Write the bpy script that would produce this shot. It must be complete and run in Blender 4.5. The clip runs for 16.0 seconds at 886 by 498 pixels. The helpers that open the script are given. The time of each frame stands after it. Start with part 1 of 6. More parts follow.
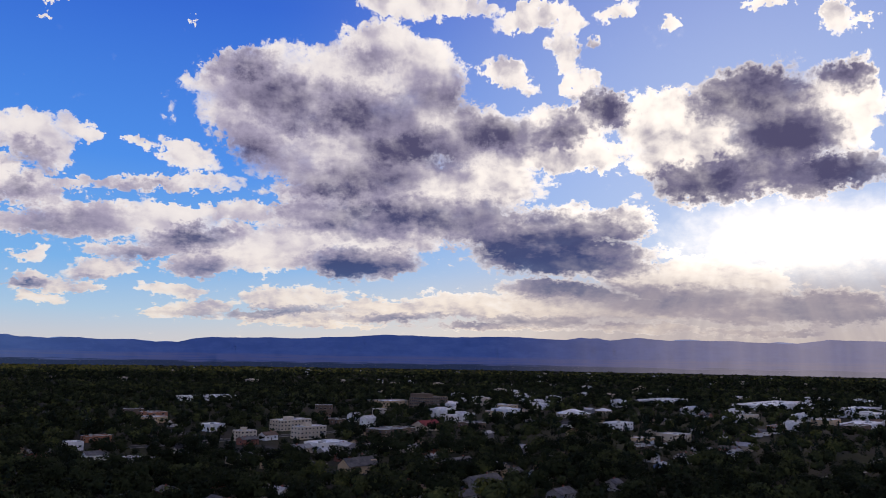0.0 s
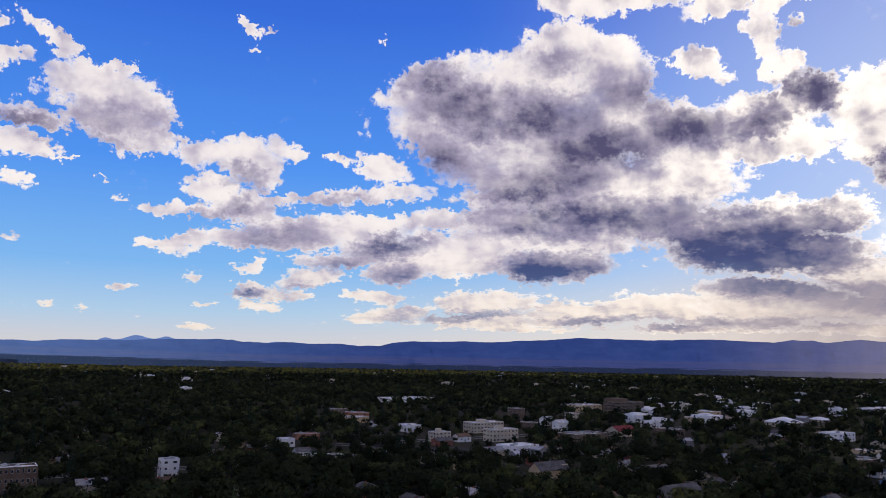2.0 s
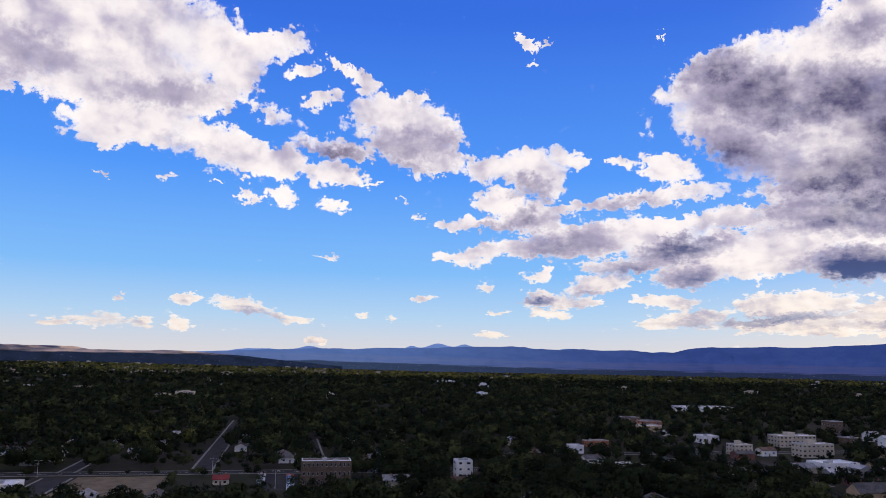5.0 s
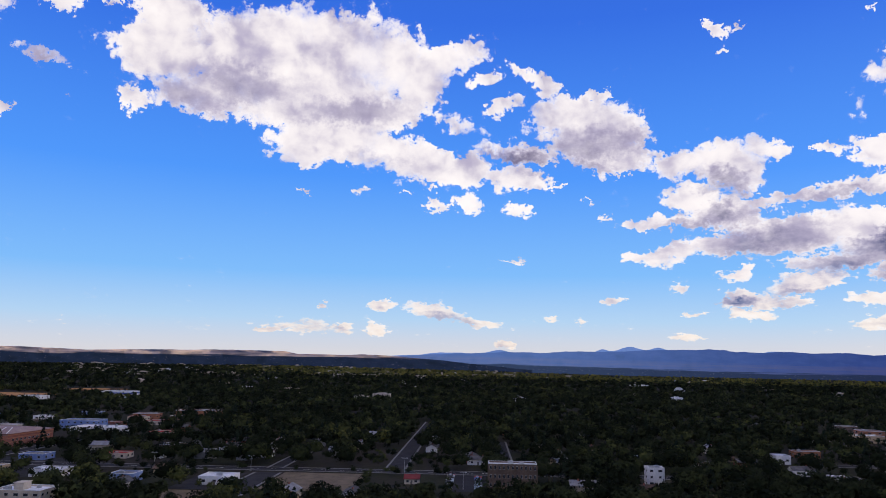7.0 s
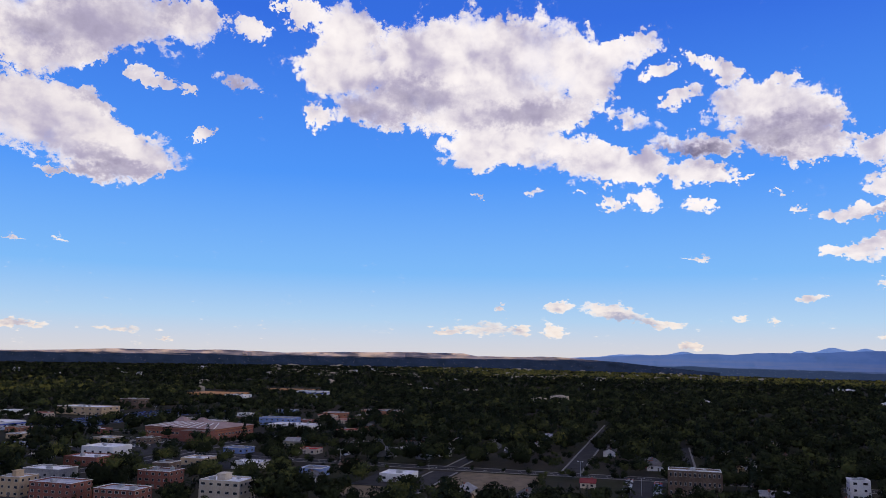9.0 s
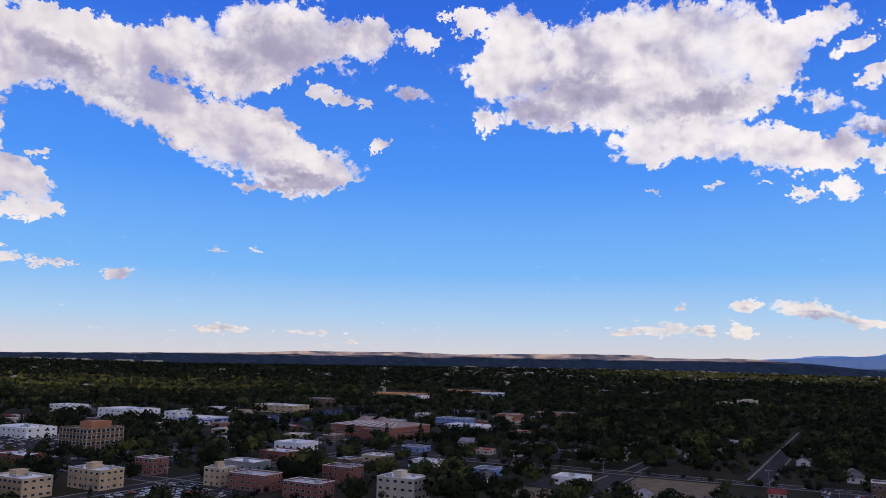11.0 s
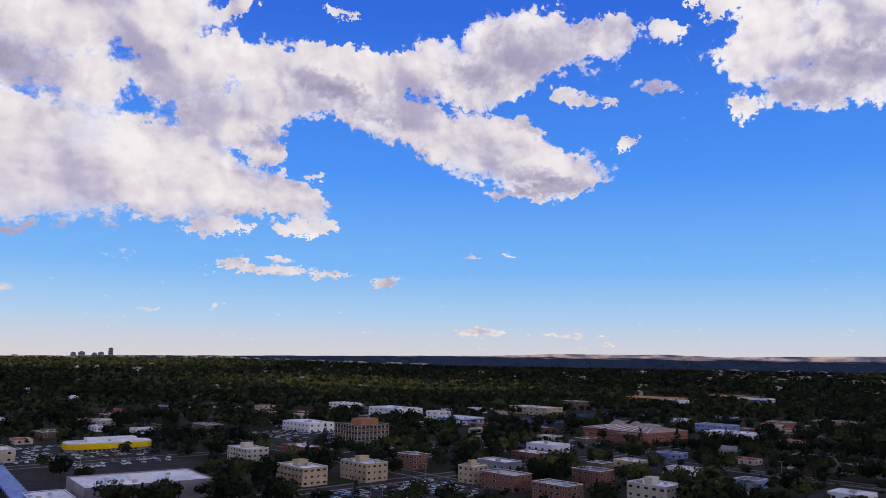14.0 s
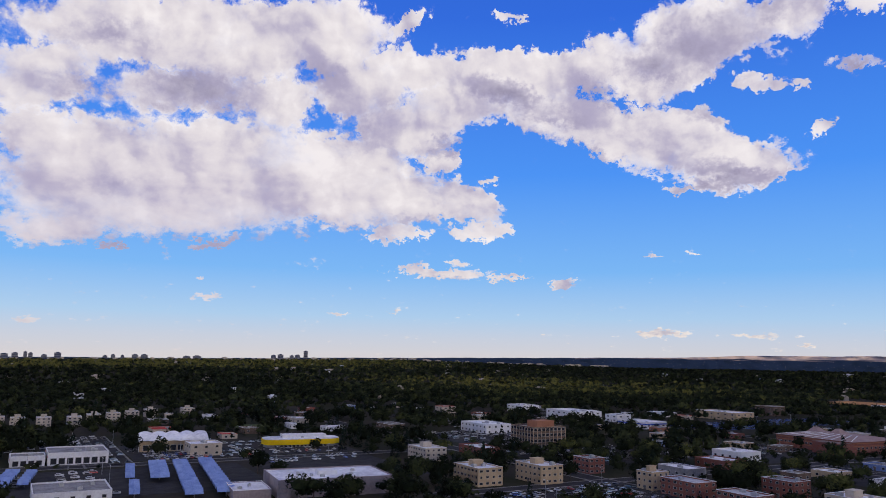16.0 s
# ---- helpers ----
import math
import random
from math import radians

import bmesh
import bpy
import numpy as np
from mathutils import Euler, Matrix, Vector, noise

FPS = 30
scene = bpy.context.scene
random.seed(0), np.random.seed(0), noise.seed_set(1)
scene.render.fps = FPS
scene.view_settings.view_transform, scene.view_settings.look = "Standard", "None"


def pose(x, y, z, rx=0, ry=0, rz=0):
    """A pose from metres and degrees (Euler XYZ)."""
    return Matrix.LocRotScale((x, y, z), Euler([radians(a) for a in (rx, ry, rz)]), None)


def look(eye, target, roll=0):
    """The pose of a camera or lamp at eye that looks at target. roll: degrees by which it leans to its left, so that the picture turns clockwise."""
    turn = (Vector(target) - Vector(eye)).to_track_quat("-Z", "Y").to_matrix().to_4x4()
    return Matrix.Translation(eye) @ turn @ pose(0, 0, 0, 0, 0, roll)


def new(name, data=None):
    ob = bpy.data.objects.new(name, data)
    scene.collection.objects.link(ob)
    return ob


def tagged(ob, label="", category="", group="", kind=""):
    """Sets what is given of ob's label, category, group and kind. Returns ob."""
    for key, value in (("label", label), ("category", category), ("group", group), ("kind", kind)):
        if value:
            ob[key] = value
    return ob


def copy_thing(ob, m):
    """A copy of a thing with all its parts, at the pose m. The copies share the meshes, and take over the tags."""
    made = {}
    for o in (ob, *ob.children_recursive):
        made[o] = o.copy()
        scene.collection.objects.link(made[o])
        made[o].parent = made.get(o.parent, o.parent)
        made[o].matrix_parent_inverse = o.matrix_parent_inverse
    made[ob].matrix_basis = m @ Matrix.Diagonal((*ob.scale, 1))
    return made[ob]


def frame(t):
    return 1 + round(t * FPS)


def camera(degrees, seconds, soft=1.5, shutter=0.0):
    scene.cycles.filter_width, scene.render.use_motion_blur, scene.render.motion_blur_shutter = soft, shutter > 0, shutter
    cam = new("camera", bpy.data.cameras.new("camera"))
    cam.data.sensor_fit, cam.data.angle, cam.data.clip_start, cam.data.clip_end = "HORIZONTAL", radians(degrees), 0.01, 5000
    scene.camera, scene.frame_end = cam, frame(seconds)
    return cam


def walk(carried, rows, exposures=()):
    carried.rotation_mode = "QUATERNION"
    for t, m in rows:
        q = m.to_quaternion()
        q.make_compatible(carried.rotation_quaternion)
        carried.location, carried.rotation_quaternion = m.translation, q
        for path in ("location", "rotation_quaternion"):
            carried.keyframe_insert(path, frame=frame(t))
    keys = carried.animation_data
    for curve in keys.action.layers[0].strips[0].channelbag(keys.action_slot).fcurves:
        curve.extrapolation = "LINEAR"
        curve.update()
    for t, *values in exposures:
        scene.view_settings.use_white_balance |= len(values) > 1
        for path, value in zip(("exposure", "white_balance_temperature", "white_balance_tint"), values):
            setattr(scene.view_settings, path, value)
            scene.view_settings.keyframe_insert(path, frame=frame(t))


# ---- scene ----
# ---- camera: a drone that turns to its left, level, looking a little up ----
cam = camera(60.13, 16.0, soft=0.9)
ROWS = [
    (0.0, 0.00, -14.81, 68.00, 0.00, 8.10, 0.94),
    (0.5, 0.84, -14.50, 67.96, 3.35, 8.12, 0.94),
    (1.0, 1.74, -14.13, 67.91, 6.96, 8.11, 1.00),
    (1.5, 2.67, -13.69, 67.87, 10.71, 8.12, 1.00),
    (2.0, 3.55, -13.20, 67.82, 14.29, 8.14, 0.97),
    (2.5, 4.41, -12.66, 67.78, 17.86, 8.18, 0.99),
    (3.0, 5.24, -12.06, 67.73, 21.37, 8.23, 0.98),
    (3.5, 6.04, -11.42, 67.69, 24.86, 8.26, 0.96),
    (4.0, 6.86, -10.70, 67.65, 28.55, 8.29, 0.96),
    (4.5, 7.62, -9.96, 67.60, 32.05, 8.29, 0.96),
    (5.0, 8.38, -9.14, 67.56, 35.72, 8.29, 0.97),
    (7.5, 11.44, -4.57, 67.33, 53.10, 8.33, 0.94),
    (8.0, 11.91, -3.57, 67.29, 56.44, 8.30, 0.96),
    (8.5, 12.33, -2.56, 67.25, 59.74, 8.31, 0.94),
    (9.0, 12.70, -1.55, 67.20, 62.92, 8.30, 0.92),
    (11.5, 13.92, 3.83, 66.98, 79.10, 8.22, 0.93),
    (12.0, 14.03, 4.92, 66.94, 82.21, 8.20, 0.92),
    (12.5, 14.09, 6.03, 66.89, 85.41, 8.19, 0.93),
    (13.0, 14.10, 7.12, 66.85, 88.54, 8.18, 0.95),
    (13.5, 14.07, 8.26, 66.80, 91.82, 8.16, 0.98),
    (14.0, 14.00, 9.31, 66.76, 94.77, 8.16, 0.95),
    (14.5, 13.89, 10.39, 66.71, 97.87, 8.16, 0.94),
    (15.0, 13.73, 11.48, 66.67, 101.00, 8.17, 0.93),
    (15.5, 13.49, 12.69, 66.62, 104.65, 8.15, 0.90),
    (16.0, 13.22, 13.81, 66.58, 108.02, 8.11, 0.89),
]
walk(cam, [(t, pose(x, y, z, 90 + pitch, 0, yaw) @ pose(0, 0, 0, 0, 0, lean)) for t, x, y, z, yaw, pitch, lean in ROWS],
     exposures=[(0.0, -0.12, 7000, 12), (1.5, -0.05, 7000, 12), (3.5, 0.05, 7000, 12), (5.0, 0.10, 6950, 12), (7.5, 0.10, 6800, 12), (9.5, 0.05, 6850, 12), (11.5, 0.02, 6700, 12), (16.0, -0.02, 6700, 12)])

# ---- sky, clouds and sun ----
SUN_AZ, SUN_EL = -24.0, 9.0          # degrees left of +y, and up
world = bpy.data.worlds.new("sky")
scene.world = world
world.use_nodes = True
wt = world.node_tree
wt.nodes.clear()


class Graph:
    """Short ways to lay nodes into a tree."""

    def __init__(self, tree):
        self.tree = tree

    def node(self, kind, **props):
        n = self.tree.nodes.new(kind)
        for k, v in props.items():
            setattr(n, k, v)
        return n

    def put(self, socket, value):
        if isinstance(value, bpy.types.NodeSocket):
            self.tree.links.new(value, socket)
        elif value is not None:
            socket.default_value = value

    def math(self, op, a, b=None, c=None, clamp=False):
        n = self.node("ShaderNodeMath", operation=op, use_clamp=clamp)
        for s, v in zip(n.inputs, (a, b, c)):
            self.put(s, v)
        return n.outputs[0]

    def vmath(self, op, a, b=None):
        n = self.node("ShaderNodeVectorMath", operation=op)
        self.put(n.inputs[0], a)
        self.put(n.inputs[1], b)
        return n.outputs[0]

    def ramp(self, value, lo, hi, a=0.0, b=1.0, smooth=True):
        n = self.node("ShaderNodeMapRange", interpolation_type="SMOOTHSTEP" if smooth else "LINEAR")
        for s, v in zip(n.inputs, (value, lo, hi, a, b)):
            self.put(s, v)
        return n.outputs[0]

    def noise(self, vec, scale, detail=5.0, rough=0.55, lac=2.0, warp=0.0):
        n = self.node("ShaderNodeTexNoise")
        self.put(n.inputs["Vector"], vec)
        for k, v in (("Scale", scale), ("Detail", detail), ("Roughness", rough), ("Lacunarity", lac), ("Distortion", warp)):
            self.put(n.inputs[k], v)
        return n.outputs["Fac"]

    def mix(self, fac, a, b, how="MIX"):
        n = self.node("ShaderNodeMix", data_type="RGBA", blend_type=how)
        self.put(n.inputs[0], fac)
        self.put(n.inputs[6], a)
        self.put(n.inputs[7], b)
        return n.outputs[2]

    def steps(self, fac, stops):
        n = self.node("ShaderNodeValToRGB")
        el = n.color_ramp.elements
        while len(el) < len(stops):
            el.new(0.5)
        for e, (p, c) in zip(el, stops):
            e.position, e.color = p, (*c, 1)
        self.put(n.inputs[0], fac)
        return n.outputs[0]

    def xyz(self, x, y, z):
        n = self.node("ShaderNodeCombineXYZ")
        for s, v in zip(n.inputs, (x, y, z)):
            self.put(s, v)
        return n.outputs[0]


g = Graph(wt)
way = g.node("ShaderNodeTexCoord").outputs["Generated"]
sep = g.node("ShaderNodeSeparateXYZ")
g.put(sep.inputs[0], way)
az = g.math("MULTIPLY", g.math("ARCTAN2", g.math("MULTIPLY", sep.outputs[0], -1.0), sep.outputs[1]), 57.29578)
el = g.math("MULTIPLY", g.math("ARCSINE", sep.outputs[2]), 57.29578)
up = g.math("MAXIMUM", el, 0.0)
# far clouds are seen flatter: the pattern is squeezed near the horizon
flat = g.math("ADD", up, g.math("MULTIPLY", g.math("SUBTRACT", 1.0, g.math("POWER", 2.718, g.math("MULTIPLY", up, -0.16))), 9.0))
sheet = g.xyz(az, flat, 0.0)
place = g.xyz(az, el, 0.0)
n_big = g.noise(sheet, 0.30, 6.0, 0.55, 2.1)
n_low = g.noise(sheet, 0.115, 3.0, 0.5)
curl = g.xyz(g.math("MULTIPLY", n_big, 3.0), g.math("MULTIPLY", n_low, 3.0), 0.0)


def heads(vec, scale, detail, smooth):
    """Rounded cauliflower heads: high in the middle of each, low in the creases."""
    v = g.node("ShaderNodeTexVoronoi", feature="SMOOTH_F1")
    g.put(v.inputs["Vector"], vec)
    for k, val in (("Scale", scale), ("Detail", detail), ("Roughness", 0.5), ("Lacunarity", 2.2), ("Smoothness", smooth)):
        v.inputs[k].default_value = val
    return v.outputs["Distance"]


curled = g.vmath("ADD", sheet, curl)
# the banks' outlines wander with the noise
wander = g.node("ShaderNodeTexNoise", noise_dimensions="3D")
g.put(wander.inputs["Vector"], sheet)
g.put(wander.inputs["Scale"], 0.34)
g.put(wander.inputs["Detail"], 4.0)
shift = g.vmath("MULTIPLY", g.vmath("SUBTRACT", wander.outputs["Color"], (0.5, 0.5, 0.5)), (2.6, 1.7, 0.0))
crumb = g.node("ShaderNodeTexNoise", noise_dimensions="3D")
g.put(crumb.inputs["Vector"], sheet)
g.put(crumb.inputs["Scale"], 1.5)
g.put(crumb.inputs["Detail"], 6.0)
g.put(crumb.inputs["Roughness"], 0.66)
crumble = g.vmath("MULTIPLY", g.vmath("SUBTRACT", crumb.outputs["Color"], (0.5, 0.5, 0.5)), (2.9, 2.3, 0.0))
lowness = g.ramp(el, 1.5, 11.0, 1.0, 0.0)
spot = g.vmath("ADD", place, g.vmath("MULTIPLY", shift, g.xyz(*[g.math("SUBTRACT", 1.0, g.math("MULTIPLY", lowness, 0.62))] * 2, 0.0)))
spot = g.vmath("ADD", spot, g.vmath("MULTIPLY", crumble, g.xyz(*[g.math("SUBTRACT", 1.0, g.math("MULTIPLY", lowness, 0.50))] * 2, 0.0)))

mass, dark = None, None


def blob(spot_at, az0, el0, rx, ry, slope, weight, spread):
    m = g.node("ShaderNodeMapping", vector_type="TEXTURE")
    g.put(m.inputs["Vector"], spot_at)
    m.inputs["Location"].default_value = (az0, el0, 0)
    m.inputs["Rotation"].default_value = (0, 0, radians(slope))
    m.inputs["Scale"].default_value = (rx * spread, ry * spread, 1)
    s = g.node("ShaderNodeTexGradient", gradient_type="SPHERICAL")
    g.put(s.inputs[0], m.outputs[0])
    return g.math("MULTIPLY", s.outputs["Fac"], weight)


def puffs(rows):
    global mass
    for row in rows:
        b = blob(spot, *row, 1.40)
        mass = b if mass is None else g.math("SMOOTH_MAX", mass, b, 0.10)


def shades(rows):
    global dark
    for row in rows:
        b = blob(spot, *row, 1.30)
        dark = b if dark is None else g.math("SMOOTH_MAX", dark, b, 0.10)


# clouds: azimuth, height, half width, half height, slope, weight (degrees)
puffs([
    (9.9, 19, 9.83, 4.22, -4, 1),
    (4.9, 22.5, 3.97, 2.37, -3, 1),
    (15.1, 20.2, 5.38, 1.95, -16, 1),
    (-2.7, 16.2, 7.4, 2.69, 10, 1),
    (13.5, 15.3, 3.92, 2.23, 16, 1),
    (1.7, 21, 4.19, 3.01, 19, 1),
    (7.6, 13.8, 8.1, 2.08, -3, 1),
    (-8.8, 16.9, 3.84, 2.25, 2, 1),
    (-12.2, 18.2, 2.31, 1.81, 3, 1),
    (-10.5, 20.1, 1.71, 1.2, 3, 1),
    (-16.7, 16.9, 4.43, 2.97, 4, 1),
    (-9.6, 15, 5.08, 1.64, 2, 1),
    (-22.9, 17.9, 5.26, 2.84, 6, 1),
    (-24.3, 15.1, 4.01, 2.67, 6, 1),
    (-21.2, 12.7, 7.17, 1.77, -4, 1),
])
puffs([
    (-27.4, 12.6, 5.16, 1.69, -3, 1),
    (-28.7, 18.7, 2.41, 1.62, 8, 1),
    (-27.9, 16.6, 3.8, 2.94, 7, 1),
    (1.4, 25.7, 7.16, 1, -1, 1),
    (-6.6, 25.1, 3.53, 1, -8, 1),
    (-4.9, 20.8, 2.63, 1.28, 31, 1),
    (-9.2, 22.5, 1.21, 2.35, -23, 1),
    (-13.1, 25, 1.7, 0.64, -16, 1),
    (-17.3, 23.9, 0.74, 0.64, 6, 1),
    (-24, 24.4, 2.08, 0.46, 9, 1),
    (-28.3, 22.9, 1.59, 1.26, 10, 1),
    (-30.1, 22.2, 0.95, 0.42, 1, 1),
    (-11.4, 22.8, 0.77, 0.31, 3, 1),
    (-9.3, 24.3, 1.31, 1.54, 3, 1),
    (6.3, 12, 7.68, 1.46, -2, 1),
])
puffs([
    (9.2, 10.4, 4.61, 1.17, -3, 1),
    (-7.1, 9.5, 8.03, 2.1, 0, 1),
    (-1.9, 10.1, 5.15, 1.69, -1, 1),
    (-9.1, 7.6, 7.91, 1.67, 0, 1),
    (6.1, 7.2, 5.48, 1.68, -2, 1),
    (18, 8.3, 5.04, 1.53, -4, 1),
    (17.5, 6.3, 3.29, 1.13, -3, 1),
    (25.4, 8.9, 5.27, 1.38, -5, 1),
    (29, 14.1, 3.03, 2.13, 12, 1),
    (26.3, 15.1, 2.13, 0.82, 22, 1),
    (29.3, 10.7, 2.81, 1.4, -7, 1),
    (18.9, 14, 2.34, 1.03, 19, 1),
    (22.2, 14.6, 0.98, 0.43, -7, 1),
    (19.7, 11.9, 5.76, 0.63, -7, 1),
    (26.3, 11.5, 2.44, 0.49, -7, 1),
])
puffs([
    (28.5, 6.4, 1.32, 0.63, -14, 1),
    (24.1, 5.7, 3.01, 0.85, -9, 1),
    (28.2, 4.5, 1.98, 0.52, -3, 1),
    (25.8, 4.3, 2.23, 0.38, -3, 1),
    (27.6, 3.5, 1.59, 0.37, 7, 1),
    (19.3, 4.4, 2.64, 0.48, 2, 1),
    (15.3, 10.3, 3, 0.9, -4, 1),
    (12, 8.2, 3.48, 1.16, -3, 1),
    (18.4, 3.2, 3.8, 0.64, -7, 1),
    (11, 4.1, 4.89, 0.99, -2, 1),
    (4.3, 3.4, 4.62, 1.01, -1, 1),
    (-1.6, 3.9, 5.07, 1.18, -1, 1),
    (-7.5, 3.2, 5.4, 0.92, -1, 1),
    (-15.2, 3.8, 5.91, 1.02, 0, 1),
    (-9.1, 4.9, 6.2, 1.25, 5, 1),
])
puffs([
    (-15.2, 5.7, 4.75, 1.63, 16, 1),
    (-22, 3.8, 5.82, 1.56, 1, 1),
    (-27.3, 3.7, 4.35, 1.5, 1, 1),
    (-5, 2.4, 6.27, 0.42, -1, 1),
    (-14.4, 2.4, 4.75, 0.45, 0, 1),
    (7.6, 2.2, 6.2, 0.25, -1, 0.7),
    (-22.7, 2, 5.74, 0.39, 0, 0.8),
    (2.8, 9.8, 10.27, 1.52, -1, 1),
    (-13.3, 9.8, 2.44, 1.65, 1, 1),
    (-1.5, 13.2, 6.92, 2.1, -1, 1),
    (6.4, 16.8, 11.22, 3.7, -3, 1),
    (14.9, 17.6, 4.52, 2.78, -5, 1),
    (1.1, 11.9, 9.49, 1.89, -1, 1),
    (-18.2, 14.8, 5.12, 3.57, 4, 1),
    (21.8, 9.4, 7.42, 1.18, -5, 1),
])
puffs([
    (7, 8.8, 9.28, 1.68, -2, 1),
    (14, 7.3, 6.43, 1.64, -3, 1),
    (21.7, 7.2, 4.43, 0.87, -4, 1),
    (-19.1, 5.6, 6.08, 2, 1, 1),
    (9.3, 2.9, 8.22, 0.66, -1, 1),
    (-5, 3.8, 10.49, 1.01, -1, 1),
])
puffs([
    (60.1, 18.7, 7.95, 2.24, -4, 1),
    (55.1, 18.1, 4.72, 1.74, -7, 1),
    (64.3, 21.3, 5.6, 3, -11, 1),
    (49, 17.7, 2.92, 1, 15, 0.6),
    (58.5, 22.3, 9.59, 3.12, 1, 1),
    (62.4, 19.7, 5.38, 2.18, -10, 1),
    (50.5, 22.1, 5.01, 1.35, -16, 1),
    (51.6, 20.6, 2.47, 2.33, -6, 1),
    (56.9, 15.7, 6.31, 1.75, 3, 1),
    (60.4, 15.5, 2.36, 1.7, -8, 1),
    (50.9, 14.7, 4.47, 1.81, 15, 1),
    (48, 14.1, 2.49, 1.55, -4, 1),
    (44.2, 13.5, 2.97, 1.08, 7, 1),
    (41.8, 18.2, 1.95, 1.47, -3, 1),
    (37.8, 16.7, 4.58, 2.56, -1, 1),
])
puffs([
    (40, 18.3, 3.06, 1.47, -2, 1),
    (36.9, 14.8, 3.48, 1.17, -1, 1),
    (43.8, 15.5, 3.21, 0.91, 7, 1),
    (46.6, 20.7, 1.62, 0.63, -5, 1),
    (42.3, 20.6, 2.18, 0.8, 37, 1),
    (44.1, 21.5, 1.04, 0.52, 26, 1),
    (45.4, 18.8, 1.71, 0.56, -19, 1),
    (37.9, 19.4, 1.41, 0.57, -2, 1),
    (47.7, 17.4, 1.26, 0.56, -4, 0.35),
    (31.7, 14.3, 2.81, 1.13, 0, 1),
    (28.7, 13.4, 2.77, 1.75, 21, 1),
    (31.6, 11.8, 2.79, 1.14, 0, 1),
    (29.5, 10.5, 3.19, 1.18, 0, 1),
    (33.8, 10.1, 3, 0.68, -1, 1),
    (37.4, 10.5, 0.94, 0.3, -1, 1),
])
puffs([
    (26.5, 14.8, 1.78, 0.49, 21, 1),
    (19.5, 14.4, 2.21, 0.8, 18, 1),
    (22.8, 14.8, 1.03, 0.24, 2, 1),
    (20.8, 12, 6.06, 0.57, -6, 1),
    (26.5, 11.5, 1.6, 0.42, 1, 1),
    (32.5, 8, 2.04, 0.8, -16, 1),
    (34.6, 7.5, 2.05, 0.47, 14, 1),
    (29.5, 8.4, 2.54, 0.93, 0, 1),
    (24.5, 9.2, 4.54, 1.33, 1, 1),
    (16.5, 10.2, 2.3, 0.72, 2, 1),
    (28.7, 6.4, 1.17, 0.5, -10, 1),
    (32.6, 5.4, 0.76, 0.42, 9, 1),
    (24.1, 5.7, 2.45, 0.83, -5, 1),
    (27.8, 4.8, 2.08, 0.38, 5, 1),
    (27.8, 3.7, 1.58, 0.33, 5, 1),
])
puffs([
    (37.1, 4.5, 1.06, 0.29, -1, 1),
    (50.3, 3.7, 2.57, 0.57, 10, 1),
    (54.2, 4, 1.45, 0.44, -2, 1),
    (47, 2.9, 2.23, 0.33, 8, 1),
    (59.6, 2.4, 3.87, 0.69, 3, 0.6),
    (54.5, 2.2, 0.98, 0.79, -2, 0.8),
    (62.3, 2.1, 1.18, 0.22, -2, 1),
    (44.6, 7.6, 0.96, 0.17, -2, 1),
    (43.7, 11.3, 1.35, 0.46, 8, 1),
    (47.9, 11.7, 1.49, 0.99, -3, 1),
    (50.5, 11.5, 1.13, 0.41, -4, 1),
    (55.9, 12.6, 0.69, 0.28, -5, 1),
    (60.2, 12.2, 0.58, 0.23, 14, 1),
    (52.8, 12.5, 0.55, 0.16, -5, 1),
    (50.8, 12.7, 0.53, 0.24, -4, 1),
])
puffs([
    (41.4, 13, 0.77, 0.25, -2, 1),
    (38.7, 11.7, 0.39, 0.17, -2, 1),
    (29.4, 23.5, 0.88, 0.55, 41, 1),
    (28.2, 23.3, 0.7, 0.27, -18, 1),
    (29.1, 22.1, 0.53, 0.24, 1, 1),
    (58.6, 4, 0.43, 0.23, -3, 1),
    (39.4, 3, 0.42, 0.25, -1, 1),
    (32, 2, 1.34, 0.25, -1, 1),
    (44.9, 1.2, 0.9, 0.25, -1, 1),
    (31.6, 3.6, 0.76, 0.17, -1, 1),
    (41.7, 3.1, 0.58, 0.17, -1, 1),
    (18.9, 23.3, 0.16, 0.19, 5, 1),
    (19.7, 10.5, 0.48, 0.33, 2, 1),
    (57.1, 2.3, 1.46, 0.55, -2, 0.6),
])
puffs([
    (60.7, 22.1, 9.74, 3.79, 0, 1),
    (67.2, 18.7, 5.24, 1.96, -2, 1),
    (58, 16.3, 4.98, 2.27, 0, 1),
    (53.7, 21.9, 3.46, 2.37, 2, 1),
    (71.2, 21.3, 3.69, 2.3, -4, 1),
    (72.8, 17.6, 1.62, 0.89, -4, 1),
    (73.8, 24.8, 1.95, 1.07, -5, 1),
    (70.5, 23.7, 3.29, 2.26, -4, 1),
    (87.6, 22.6, 8.04, 1.88, -10, 1),
    (92.4, 19.7, 2.57, 1.28, -11, 1),
    (82.3, 23.3, 3.41, 1.71, -8, 1),
    (78, 23.4, 1.67, 0.99, 4, 1),
    (75.7, 25.4, 1.63, 0.38, -6, 1),
    (90.7, 16.5, 5.04, 2.02, 11, 1),
    (92, 15, 3.38, 1.68, -9, 1),
])
